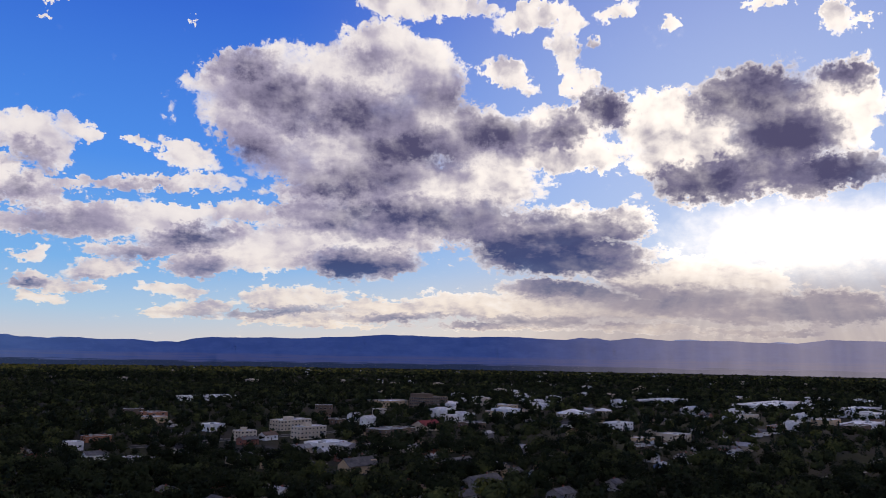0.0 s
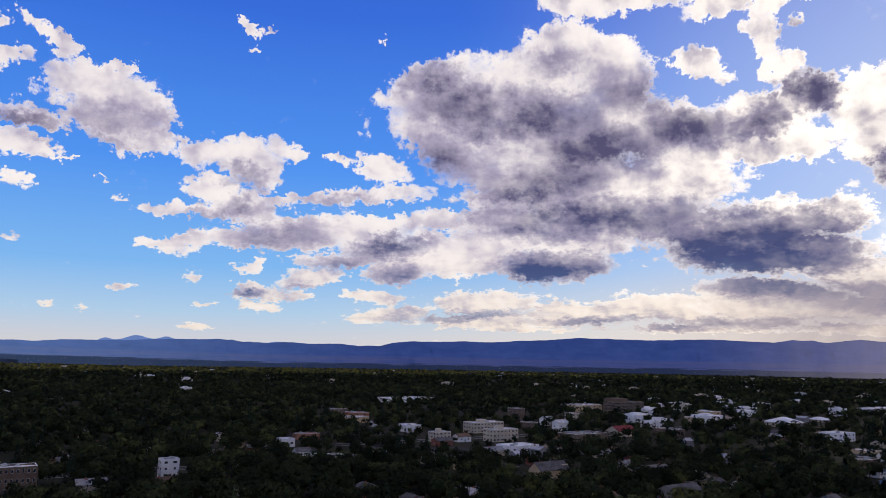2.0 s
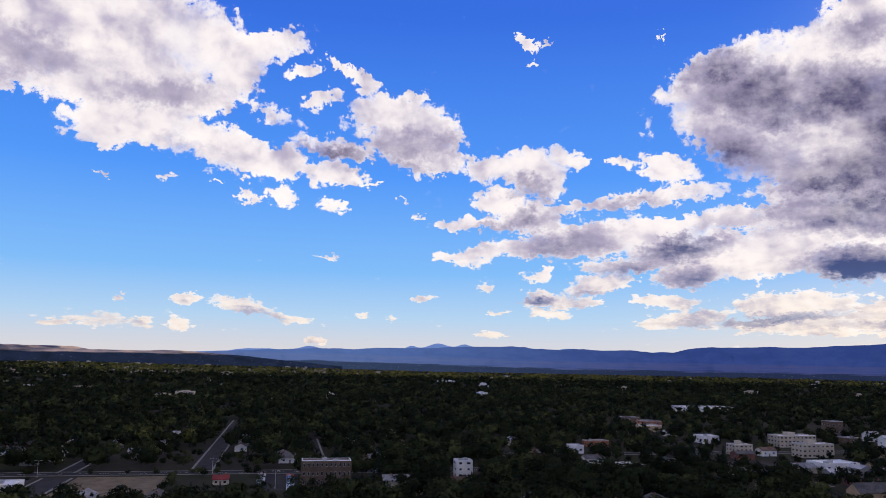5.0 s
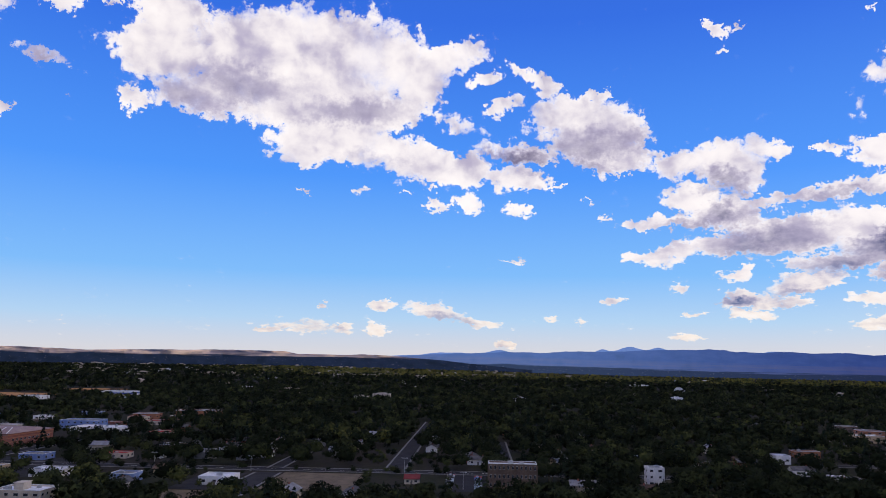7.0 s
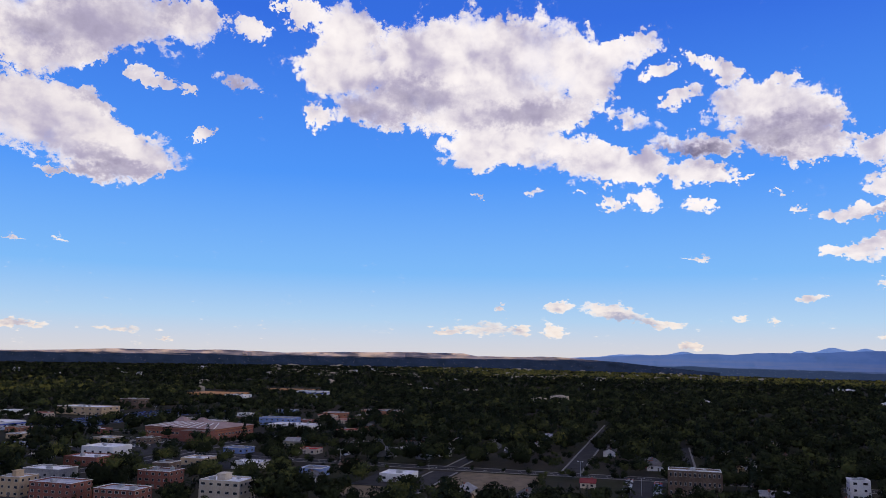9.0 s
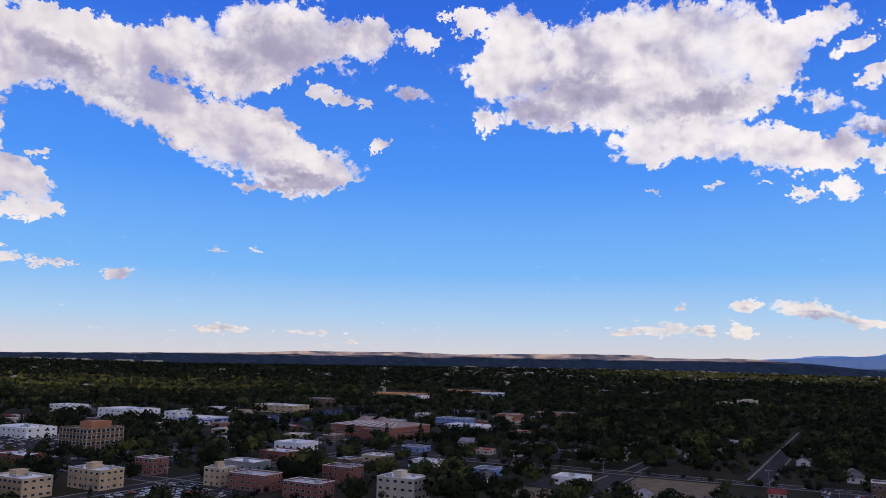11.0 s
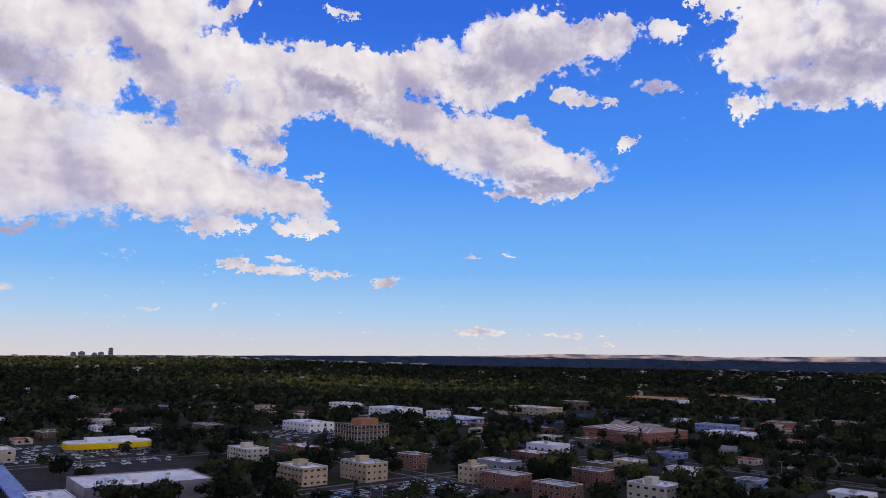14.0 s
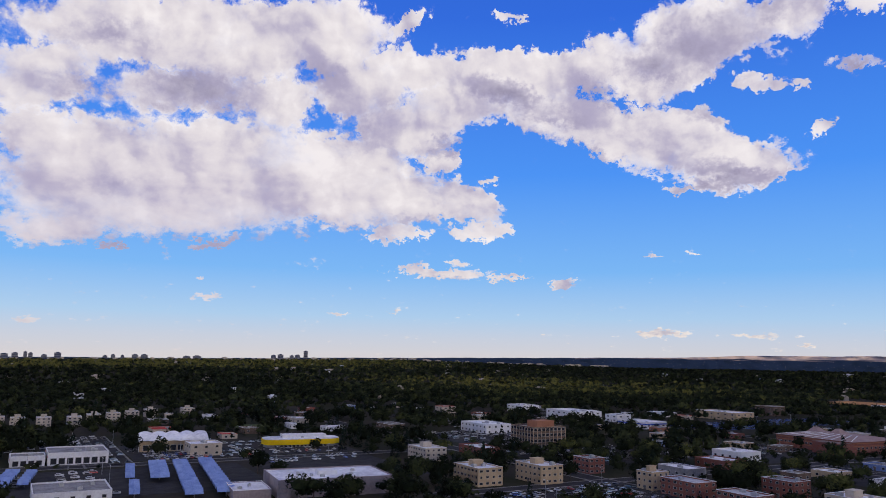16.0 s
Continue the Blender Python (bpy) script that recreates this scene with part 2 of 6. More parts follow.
puffs([
    (87, 14.6, 4.57, 1.6, 13, 1),
    (84.5, 13.5, 2.19, 1.09, -16, 1),
    (90, 12.3, 1.9, 0.3, 3, 1),
    (84.7, 19.3, 2.23, 0.64, 17, 1),
    (82.3, 18.7, 0.91, 0.31, -7, 1),
    (78.4, 19.5, 2.39, 0.86, -6, 0.6),
    (77.4, 17.4, 1.73, 0.48, 5, 0.4),
    (80.8, 15.7, 1.27, 0.48, -26, 1),
    (86.1, 1.9, 4.27, 0.31, 1, 0.5),
    (92.1, 1.9, 1.12, 0.37, -2, 0.6),
    (82.7, 1.3, 0.93, 0.2, -1, 0.7),
    (92.8, 7.7, 0.52, 0.11, -5, 0.5),
    (89.8, 8, 0.48, 0.11, -5, 0.5),
])
puffs([
    (88.8, 22.9, 6.14, 2.75, -3, 1),
    (92.2, 19.9, 3.43, 1.6, -4, 1),
    (92, 16.5, 5.52, 2.04, 11, 1),
    (88.1, 14.4, 4.73, 2.29, 8, 1),
    (85.9, 13.2, 3.88, 1.47, -12, 1),
    (110.4, 20.9, 4.75, 1.71, -11, 1),
    (103, 21.5, 6.86, 1.72, 2, 1),
    (106.6, 19, 6.11, 2.08, -9, 1),
    (98.1, 20.9, 4.73, 1.86, 4, 1),
    (98, 17.8, 5.92, 2.18, 24, 1),
    (100.8, 18.3, 4.57, 2.14, 23, 1),
    (94.9, 15.7, 4.16, 1.7, 26, 1),
    (110, 17, 4, 2.05, -9, 1),
    (111, 12, 3.86, 2.07, -7, 1),
    (106.8, 11.8, 3.77, 1.23, 9, 1),
])
puffs([
    (104.4, 9.6, 2.14, 0.55, 5, 1),
    (104.3, 13.2, 0.82, 0.27, -6, 1),
    (108.4, 14.6, 1.98, 0.98, -8, 1),
    (112.2, 21.6, 2.74, 1.39, -12, 1),
    (111.8, 9.3, 1.96, 0.81, -6, 1),
    (108.1, 6.3, 4.31, 0.42, 2, 1),
    (106.8, 7.1, 0.99, 0.23, -4, 1),
    (103.1, 5.9, 2.04, 0.16, -3, 1),
    (99, 5.5, 1.01, 0.4, -3, 1),
    (92.9, 7.5, 0.49, 0.12, -2, 1),
    (90, 7.7, 0.42, 0.13, -2, 1),
    (91.9, 1.9, 3.07, 0.29, 1, 0.6),
    (111.6, 3.4, 0.9, 0.18, -3, 0.5),
])
puffs([
    (128.1, 22.3, 11.88, 2.62, -8, 1),
    (118.2, 23.7, 6.92, 2.32, -5, 1),
    (103.1, 20.2, 7.44, 2.42, 1, 1),
    (98.8, 17.9, 7.27, 2.23, 17, 1),
    (126.2, 12.3, 13.3, 4.2, -5, 1),
    (134, 11.5, 5.62, 3.23, -6, 1),
    (116.1, 14.2, 6.39, 2.48, -3, 1),
    (137.3, 17.4, 3.74, 1.8, -10, 1),
    (130.8, 22.6, 9.4, 2.01, -9, 1),
    (136.7, 19, 3.97, 1.65, -10, 1),
    (123.5, 21.3, 5.99, 1.85, -6, 1),
    (116.4, 22.3, 3.7, 2.28, -4, 1),
    (114.5, 19.6, 4.57, 2.26, -3, 1),
    (111, 16.9, 4.58, 2.27, 8, 1),
    (125.2, 14.4, 7.77, 3.12, -5, 1),
])
puffs([
    (133.8, 13.5, 5.5, 2.95, -7, 1),
    (137, 14.5, 3.2, 1.76, -9, 1),
    (116, 11.7, 9.1, 2.3, 6, 1),
    (128, 10.2, 11.23, 2.3, -5, 1),
    (135.1, 8.4, 3.92, 1.51, -5, 1),
    (107.4, 10.9, 4.52, 0.93, 4, 1),
    (105.6, 9.3, 2.4, 0.46, 0, 1),
    (110.8, 9.2, 2.39, 0.46, -1, 1),
    (124.8, 8, 2.2, 0.32, -8, 1),
    (136.4, 7.5, 1.86, 0.37, 3, 1),
    (131.5, 7.3, 1.37, 0.23, -4, 1),
    (120.5, 18.4, 3.15, 2.24, -5, 1),
    (125.2, 4.1, 1.08, 0.28, -2, 1),
    (115.7, 3.1, 1.16, 0.17, -1, 0.7),
    (125.8, 5.5, 0.46, 0.16, -3, 0.7),
])
puffs([
    (111.1, 24.5, 2.05, 0.66, -17, 1),
    (102.9, 25, 1.6, 0.42, 1, 1),
    (136.6, 2.1, 1.14, 0.29, -2, 0.6),
    (94.5, 21.6, 4.2, 2.2, 4, 1),
    (127, 18.6, 7.0, 2.2, -6, 0.8),
    (89.5, 20.6, 3.0, 1.4, -8, 1),
])
shades([
    (9.1, 18.2, 8.14, 2.43, 6, 1),
    (15.5, 20.5, 2.89, 1.48, -6, 0.8),
    (3.8, 15.4, 7.15, 2.08, -2, 0.9),
    (-4, 16.6, 4.13, 1.57, 10, 0.75),
    (-12.4, 18.4, 1.89, 1.52, 3, 1),
    (-8.8, 16.9, 2.78, 1.31, -18, 0.9),
    (-22.6, 18.6, 4.54, 2.46, 6, 1),
    (-24.7, 15.5, 3.63, 2.46, 6, 1),
    (-20.1, 12.7, 6.51, 1.66, -4, 1),
    (-27.4, 12.6, 4.81, 1.57, 0, 1),
    (-28.7, 18.9, 1.72, 1.22, 9, 0.85),
    (-7.5, 8.6, 8.41, 2.1, 0, 1.05),
    (-8.3, 7.1, 7.72, 1.17, 0, 1.05),
    (6.2, 10.5, 6.8, 1.34, -2, 0.85),
    (5.7, 6.8, 5.91, 1.35, -2, 0.95),
])
shades([
    (8.4, 12.3, 2.96, 1.17, -3, 0.85),
    (18, 8.1, 3.29, 1.05, -4, 0.85),
    (17.1, 6.1, 3.5, 1.05, -3, 0.65),
    (29.3, 10.4, 2.64, 1.11, -7, 0.6),
    (27.5, 8.3, 3.72, 0.98, -5, 0.55),
    (-11.2, 5.1, 7.15, 0.99, 5, 0.9),
    (-17.2, 4.4, 8.13, 1.05, 0, 0.7),
    (-26.6, 3.2, 6.43, 1.69, 1, 0.95),
    (28.5, 4.5, 1.64, 0.37, -3, 0.6),
    (15.7, 2.9, 4.1, 0.36, -2, 0.6),
    (3.5, 2.9, 6.51, 0.42, -1, 0.7),
    (29.5, 13.1, 2.16, 0.95, 12, 0.5),
    (-22, 3.2, 4.36, 1.17, 0, 0.5),
    (6.1, 21.6, 3.5, 1.59, -3, 0.45),
    (26.5, 8.7, 5.17, 1.37, -5, 0.55),
])
shades([
    (14.4, 14.9, 4.5, 2.02, 5, 0.6),
    (7.2, 13.4, 8.53, 2.08, -3, 0.7),
    (20.9, 11.6, 5.3, 0.63, -5, 0.4),
    (2.8, 10.4, 10.29, 1.9, -1, 0.8),
    (-5, 2.7, 11.72, 0.58, -1, 0.7),
    (13, 3.2, 7.62, 0.41, -2, 0.65),
    (21.7, 7, 5.16, 0.94, -4, 0.5),
    (-0.5, 19, 5.27, 2.45, -1, 0.5),
])
shades([
    (65.5, 19.4, 4.76, 1.77, -1, 0.6),
    (58.2, 18.2, 7.58, 1.21, -3, 0.42),
    (54.9, 14.6, 4.68, 0.95, 4, 0.36),
    (38.2, 16.1, 4.57, 1.49, -2, 0.6),
    (39.9, 14.3, 4.54, 0.83, -2, 0.6),
    (44.2, 15.2, 2.77, 0.7, 2, 0.75),
    (29.5, 12.4, 2.14, 0.84, 20, 0.45),
    (30.8, 9.9, 3.2, 0.51, 0, 0.5),
    (24.5, 5, 2.45, 0.41, 0, 0.5),
    (49.1, 3.1, 2.8, 0.37, 10, 0.4),
])
shades([
    (90.5, 22.2, 4.82, 1.77, -11, 0.55),
    (83.9, 24, 4.14, 1.47, -9, 0.38),
    (87.2, 17.1, 4.24, 1.13, 17, 0.5),
    (86.9, 13.3, 4.56, 0.77, 13, 0.45),
    (69.4, 18.6, 4.99, 1.46, -3, 0.55),
    (78.4, 19.5, 2.47, 1.1, -6, 0.4),
    (77.4, 17.4, 1.86, 0.64, -5, 0.7),
    (62.4, 19.6, 6.6, 1.22, -1, 0.3),
])
shades([
    (101.6, 19, 5.52, 1.08, 18, 0.62),
    (98.6, 15.3, 4.63, 1.04, 20, 0.68),
    (106.4, 15.8, 4.59, 0.76, -8, 0.55),
    (88.8, 22.1, 5.69, 2.38, -3, 0.5),
    (88.1, 12.5, 4.49, 0.63, -2, 0.55),
    (109.5, 10.3, 3.59, 0.45, 2, 0.35),
    (102.5, 14.2, 3.08, 0.79, -6, 0.6),
    (108.4, 5.9, 3.09, 0.27, 2, 0.35),
    (96, 19.2, 5, 0.99, 20, 0.4),
])
shades([
    (127.4, 18.9, 3.35, 1.73, -7, 0.5),
    (118, 20.6, 3.65, 1.59, 26, 0.38),
    (134.2, 17.9, 3.77, 1.11, -9, 0.4),
    (132.6, 21.5, 5.78, 1.09, -10, 0.32),
    (127.9, 7.7, 7.95, 0.88, -4, 0.5),
    (119.2, 8.6, 8.65, 0.83, -8, 0.45),
    (135, 6.8, 3.56, 0.45, -4, 0.5),
    (114, 16.4, 2.81, 1.65, -2, 0.4),
    (131.8, 11.4, 5.44, 1.16, -6, 0.25),
    (92.5, 21.4, 3.2, 1.7, 4, 0.6),
    (126, 18.4, 6.0, 1.7, -6, 0.45),
])

# the sky goes on above and behind with the same kind of broken cloud
beyond = g.math("MAXIMUM", g.ramp(el, 27.0, 34.0), g.math("MAXIMUM", g.ramp(az, 142.0, 150.0), g.ramp(az, -36.0, -44.0)))
beyond = g.math("MULTIPLY", beyond, g.ramp(el, 2.0, 9.0))
mass = g.math("MAXIMUM", mass, g.math("MULTIPLY", beyond, g.ramp(n_low, 0.36, 0.66)))
dark = g.math("MAXIMUM", dark, g.math("MULTIPLY", beyond, g.ramp(n_low, 0.5, 0.85, 0.0, 0.7)))

# billows of the cloud stuff, smaller where the clouds are far off near the horizon
def lumps(vec):
    bent_ = g.vmath("ADD", vec, curl)
    big = g.math("MULTIPLY", g.math("SUBTRACT", g.noise(vec, 0.26, 9.0, 0.63, 2.1), 0.5), 1.6)
    knobs = g.math("MULTIPLY", g.math("SUBTRACT", 0.44, heads(bent_, 0.55, 4.0, 0.40)), 0.50)
    return g.math("ADD", big, knobs)


def blend(fac, a, b):
    return g.math("ADD", a, g.math("MULTIPLY", fac, g.math("SUBTRACT", b, a)))


small = g.vmath("ADD", g.vmath("MULTIPLY", sheet, (2.2, 2.4, 1.0)), (31.0, 17.0, 0.0))
LIT_FROM = (-0.80, 0.75, 0.0)
lump_a, lump_b = lumps(sheet), lumps(small)
lit_a, lit_b = lumps(g.vmath("ADD", sheet, LIT_FROM)), lumps(g.vmath("ADD", small, LIT_FROM))
lump = blend(lowness, g.math("ADD", g.math("MULTIPLY", lump_a, 0.75), g.math("MULTIPLY", lump_b, 0.45)), g.math("MULTIPLY", lump_b, 0.95))
reach = g.math("MULTIPLY", g.math("MULTIPLY", mass, 6.0, clamp=True), g.ramp(mass, 0.22, 0.62, 1.0, 0.30))
edge = g.math("ADD", mass, g.math("MULTIPLY", lump, reach))
thick = g.math("MULTIPLY", g.math("MAXIMUM", g.ramp(az, 100.0, 120.0), g.ramp(az, 20.0, 5.0)), g.math("MULTIPLY", mass, 5.0, clamp=True))
edge = g.math("ADD", edge, g.math("MULTIPLY", thick, 0.045))
haze_low = g.ramp(el, 1.0, 8.0, 1.0, 0.0)
# crisp heads in some places, frayed and melting edges in others; rain falls from the bank in the east
rainy = g.math("MULTIPLY", g.ramp(az, 108.0, 124.0), g.ramp(el, 17.0, 8.0))
torn = g.math("MAXIMUM", g.ramp(g.noise(sheet, 0.21, 3.0, 0.5), 0.40, 0.66), g.math("MULTIPLY", rainy, 1.2), clamp=True)
depth_ = g.math("MAXIMUM", g.math("SUBTRACT", edge, g.math("SUBTRACT", 0.135, g.math("MULTIPLY", torn, 0.035))), 0.0)
grip = blend(torn, 17.0, 5.5)
cover = g.math("SUBTRACT", 1.0, g.math("POWER", 2.718, g.math("MULTIPLY", g.math("MULTIPLY", depth_, grip), -1.0)))
cover = g.math("MULTIPLY", cover, g.math("SUBTRACT", 1.0, g.math("MULTIPLY", haze_low, 0.22)))
murk = g.math("MULTIPLY", g.ramp(az, 104.0, 122.0), g.ramp(el, 7.0, 12.0))
wisp = g.math("MULTIPLY", g.ramp(edge, g.math("SUBTRACT", 0.04, g.math("MULTIPLY", murk, 0.12)), 0.28), g.math("ADD", 0.20, g.math("MULTIPLY", murk, 0.45)))
cover = g.math("MAXIMUM", cover, wisp)

# light and shade on the heaps: thinner towards the light is lit, thicker is shaded
slope_ = blend(lowness, g.math("SUBTRACT", lump_a, lit_a), g.math("SUBTRACT", lump_b, lit_b))
broad = g.math("SUBTRACT", g.noise(sheet, 0.15, 3.5, 0.5), g.noise(g.vmath("ADD", sheet, (-1.3, 1.5, 0.0)), 0.15, 3.5, 0.5))
puffy = g.math("SUBTRACT", heads(g.vmath("ADD", curled, (-0.30, 0.38, 0.0)), 0.42, 1.8, 0.6), heads(curled, 0.42, 1.8, 0.6))
rim = g.ramp(edge, 0.18, 0.50, 1.0, 0.0)
crisp = g.math("ADD", 0.42, g.math("MULTIPLY", rim, 0.50))
relief = g.math("ADD", 0.60, g.math("MULTIPLY", g.math("ADD", g.math("MULTIPLY", slope_, 0.75), g.math("MULTIPLY", puffy, 0.75)), crisp))
relief = g.math("ADD", relief, g.math("MULTIPLY", broad, 1.6))
relief = g.math("ADD", relief, g.math("MULTIPLY", g.math("SUBTRACT", rim, 0.42), 0.16), clamp=True)
# the dark undersides and hearts of the heaps
fold = g.math("SUBTRACT", g.noise(g.vmath("MULTIPLY", sheet, (0.7, 1.15, 1.0)), 0.24, 7.0, 0.58), 0.5)
core = g.math("MULTIPLY", dark, g.math("ADD", g.math("ADD", 1.24, g.math("MULTIPLY", fold, 2.9)), g.math("ADD", g.math("MULTIPLY", lump, 0.45), g.math("MULTIPLY", slope_, -0.40))), clamp=True)
veil = g.ramp(core, 0.02, 0.45)
core = g.math("MULTIPLY", g.ramp(core, 0.18, 1.0), g.math("SUBTRACT", 1.0, g.math("MULTIPLY", rim, 0.50)))

# nearness to the sun
sun_way = Vector((-math.sin(radians(SUN_AZ)) * math.cos(radians(SUN_EL)), math.cos(radians(SUN_AZ)) * math.cos(radians(SUN_EL)), math.sin(radians(SUN_EL))))
dot = g.node("ShaderNodeVectorMath", operation="DOT_PRODUCT")
g.put(dot.inputs[0], way)
dot.inputs[1].default_value = sun_way
off = g.math("MULTIPLY", g.math("ARCCOSINE", g.math("MINIMUM", dot.outputs["Value"], 0.99999)), 57.29578)
gx, gy = g.math("DIVIDE", g.math("SUBTRACT", az, -26.0), 12.0), g.math("DIVIDE", g.math("SUBTRACT", el, 8.5), 3.6)
glare = g.ramp(g.math("SQRT", g.math("ADD", g.math("MULTIPLY", gx, gx), g.math("ADD", g.math("MULTIPLY", gy, gy), g.math("MULTIPLY", lump, -0.55)))), 0.35, 1.15, 1.0, 0.0)
halo = g.ramp(off, 3.0, 40.0, 1.0, 0.0)

# clear sky: the physical sky, deepened as the clip's camera shows it
nish = g.node("ShaderNodeTexSky", sky_type="NISHITA", sun_disc=False)
nish.sun_elevation, nish.sun_rotation = radians(SUN_EL), radians(-SUN_AZ)
air = g.mix(1.0, nish.outputs[0], (0.07, 0.07, 0.07, 1), "MULTIPLY")
deep = g.steps(g.math("DIVIDE", up, 40.0), [
    (0.0, (0.70, 0.69, 0.73)), (0.035, (0.59, 0.67, 0.81)), (0.075, (0.42, 0.65, 0.93)), (0.16, (0.19, 0.50, 1.0)), (0.34, (0.064, 0.31, 1.0)), (0.62, (0.026, 0.155, 0.80)), (1.0, (0.022, 0.10, 0.56))])
clear = g.mix(0.92, air, deep)
clear = g.mix(g.math("MULTIPLY", halo, 0.62), clear, (0.62, 0.74, 0.98, 1))
low = g.ramp(el, 1.0, 9.0, 1.0, 0.0)
clear = g.mix(g.math("MULTIPLY", g.math("MULTIPLY", low, g.ramp(off, 8.0, 52.0, 1.0, 0.0)), 0.8), clear, (0.86, 0.76, 0.66, 1))
clear = g.mix(g.math("MULTIPLY", glare, 0.95), clear, (1.5, 1.45, 1.38, 1))

# cloud colours
lit = g.mix(g.ramp(off, 60.0, 135.0), (0.90, 0.88, 0.92, 1), (0.79, 0.76, 0.80, 1))
bright = g.mix(halo, lit, (1.22, 1.17, 1.12, 1))
bright = g.mix(g.math("MULTIPLY", low, 0.70), bright, (1.04, 0.88, 0.69, 1))
soft = g.mix(halo, (0.43, 0.405, 0.575, 1), (0.235, 0.222, 0.36, 1))
soft = g.mix(g.math("MULTIPLY", low, 0.5), soft, (0.44, 0.37, 0.42, 1))
body = g.mix(g.ramp(relief, 0.10, 0.68), soft, bright)
body = g.mix(g.math("MULTIPLY", g.ramp(relief, 0.60, 0.92), 0.6), body, g.mix(halo, (1.0, 0.98, 0.99, 1), (1.45, 1.40, 1.34, 1)))
body = g.mix(g.math("MULTIPLY", rainy, 0.35), body, (0.52, 0.47, 0.62, 1))
body = g.mix(g.math("MULTIPLY", veil, g.math("SUBTRACT", 1.35, g.math("MULTIPLY", relief, 0.85)), clamp=True), body, soft)
gloom = g.mix(g.ramp(el, 5.0, 14.0, 1.0, 0.0), (0.088, 0.084, 0.180, 1), (0.050, 0.078, 0.220, 1))
gloom = g.mix(g.ramp(off, 45.0, 85.0), gloom, (0.27, 0.25, 0.37, 1))
body = g.mix(g.math("MULTIPLY", core, g.math("SUBTRACT", 1.45, g.math("MULTIPLY", relief, 0.85)), clamp=True), body, gloom)
body = g.mix(g.math("MULTIPLY", g.math("MULTIPLY", rim, halo), 0.45), body, (1.4, 1.34, 1.28, 1))
body = g.mix(g.math("MULTIPLY", glare, g.math("SUBTRACT", 0.95, g.math("MULTIPLY", core, 0.85))), body, (1.5, 1.42, 1.36, 1))
sky = g.mix(cover, clear, body)

# beams of light and falling rain below the sun
beam_x = g.math("DIVIDE", g.math("SUBTRACT", az, SUN_AZ + 1.0), g.math("SUBTRACT", SUN_EL + 7.0, el))
beam_n = g.noise(g.xyz(g.math("MULTIPLY", beam_x, 5.0), 0.0, 3.0), 1.3, 3.0)
beam = g.math("MULTIPLY", g.ramp(beam_n, 0.38, 0.66), g.math("MULTIPLY", g.ramp(el, 7.5, 3.0), g.ramp(g.math("ABSOLUTE", g.math("SUBTRACT", az, SUN_AZ)), 4.0, 23.0, 1.0, 0.0)))
sky = g.mix(g.math("MULTIPLY", beam, 0.60), sky, (0.52, 0.47, 0.52, 1))
rain = g.math("MULTIPLY", g.ramp(el, 7.5, 4.0), g.ramp(az, 2.0, -16.0))
sky = g.mix(g.math("MULTIPLY", rain, g.math("ADD", 0.30, g.math("MULTIPLY", beam_n, 0.35))), sky, (0.37, 0.335, 0.40, 1))
back = g.node("ShaderNodeBackground")
g.put(back.inputs[0], sky)
back.inputs[1].default_value = 1.0
g.put(g.node("ShaderNodeOutputWorld").inputs[0], back.outputs[0])

sun = new("sun", bpy.data.lights.new("sun", "SUN"))
sun.data.energy, sun.data.angle, sun.data.color = 0.45, radians(10), (1.0, 0.88, 0.74)
sun.matrix_world = look((0, 0, 400), Vector((0, 0, 400)) - sun_way)

# ---- materials ----
def material(name):
    m = bpy.data.materials.new(name)
    m.use_nodes = True
    t = Graph(m.node_tree)
    return m, t, m.node_tree.nodes["Principled BSDF"], t.node("ShaderNodeNewGeometry").outputs["Position"]


def surface(name, a, b, scale=1.0, rough=0.85, fine=8.0, bump=0.3, metal=0.0, spread=0.0):
    """A worn surface between two colours: broad stains and fine grain."""
    m, t, p, pos = material(name)
    broad = t.noise(pos, scale * 0.12, 4.0, 0.6)
    grain = t.noise(pos, scale * fine * 0.12, 5.0, 0.65)
    f = t.ramp(t.math("ADD", t.math("MULTIPLY", broad, 0.6), t.math("MULTIPLY", grain, 0.4)), 0.34, 0.66)
    col = t.mix(f, (*a, 1), (*b, 1))
    if spread:
        r = t.node("ShaderNodeObjectInfo").outputs["Random"]
        col = t.mix(1.0, col, t.steps(r, [(0, (1 - spread,) * 3), (1, (1.0,) * 3)]), "MULTIPLY")
    t.put(p.inputs["Base Color"], col)
    p.inputs["Roughness"].default_value = rough
    p.inputs["Metallic"].default_value = metal
    p.inputs["Specular IOR Level"].default_value = 0.3 if rough < 0.8 else 0.1
    if bump:
        b_ = t.node("ShaderNodeBump")
        b_.inputs["Strength"].default_value = bump
        b_.inputs["Distance"].default_value = 0.05
        t.put(b_.inputs["Height"], grain)
        t.put(p.inputs["Normal"], b_.outputs[0])
    return m


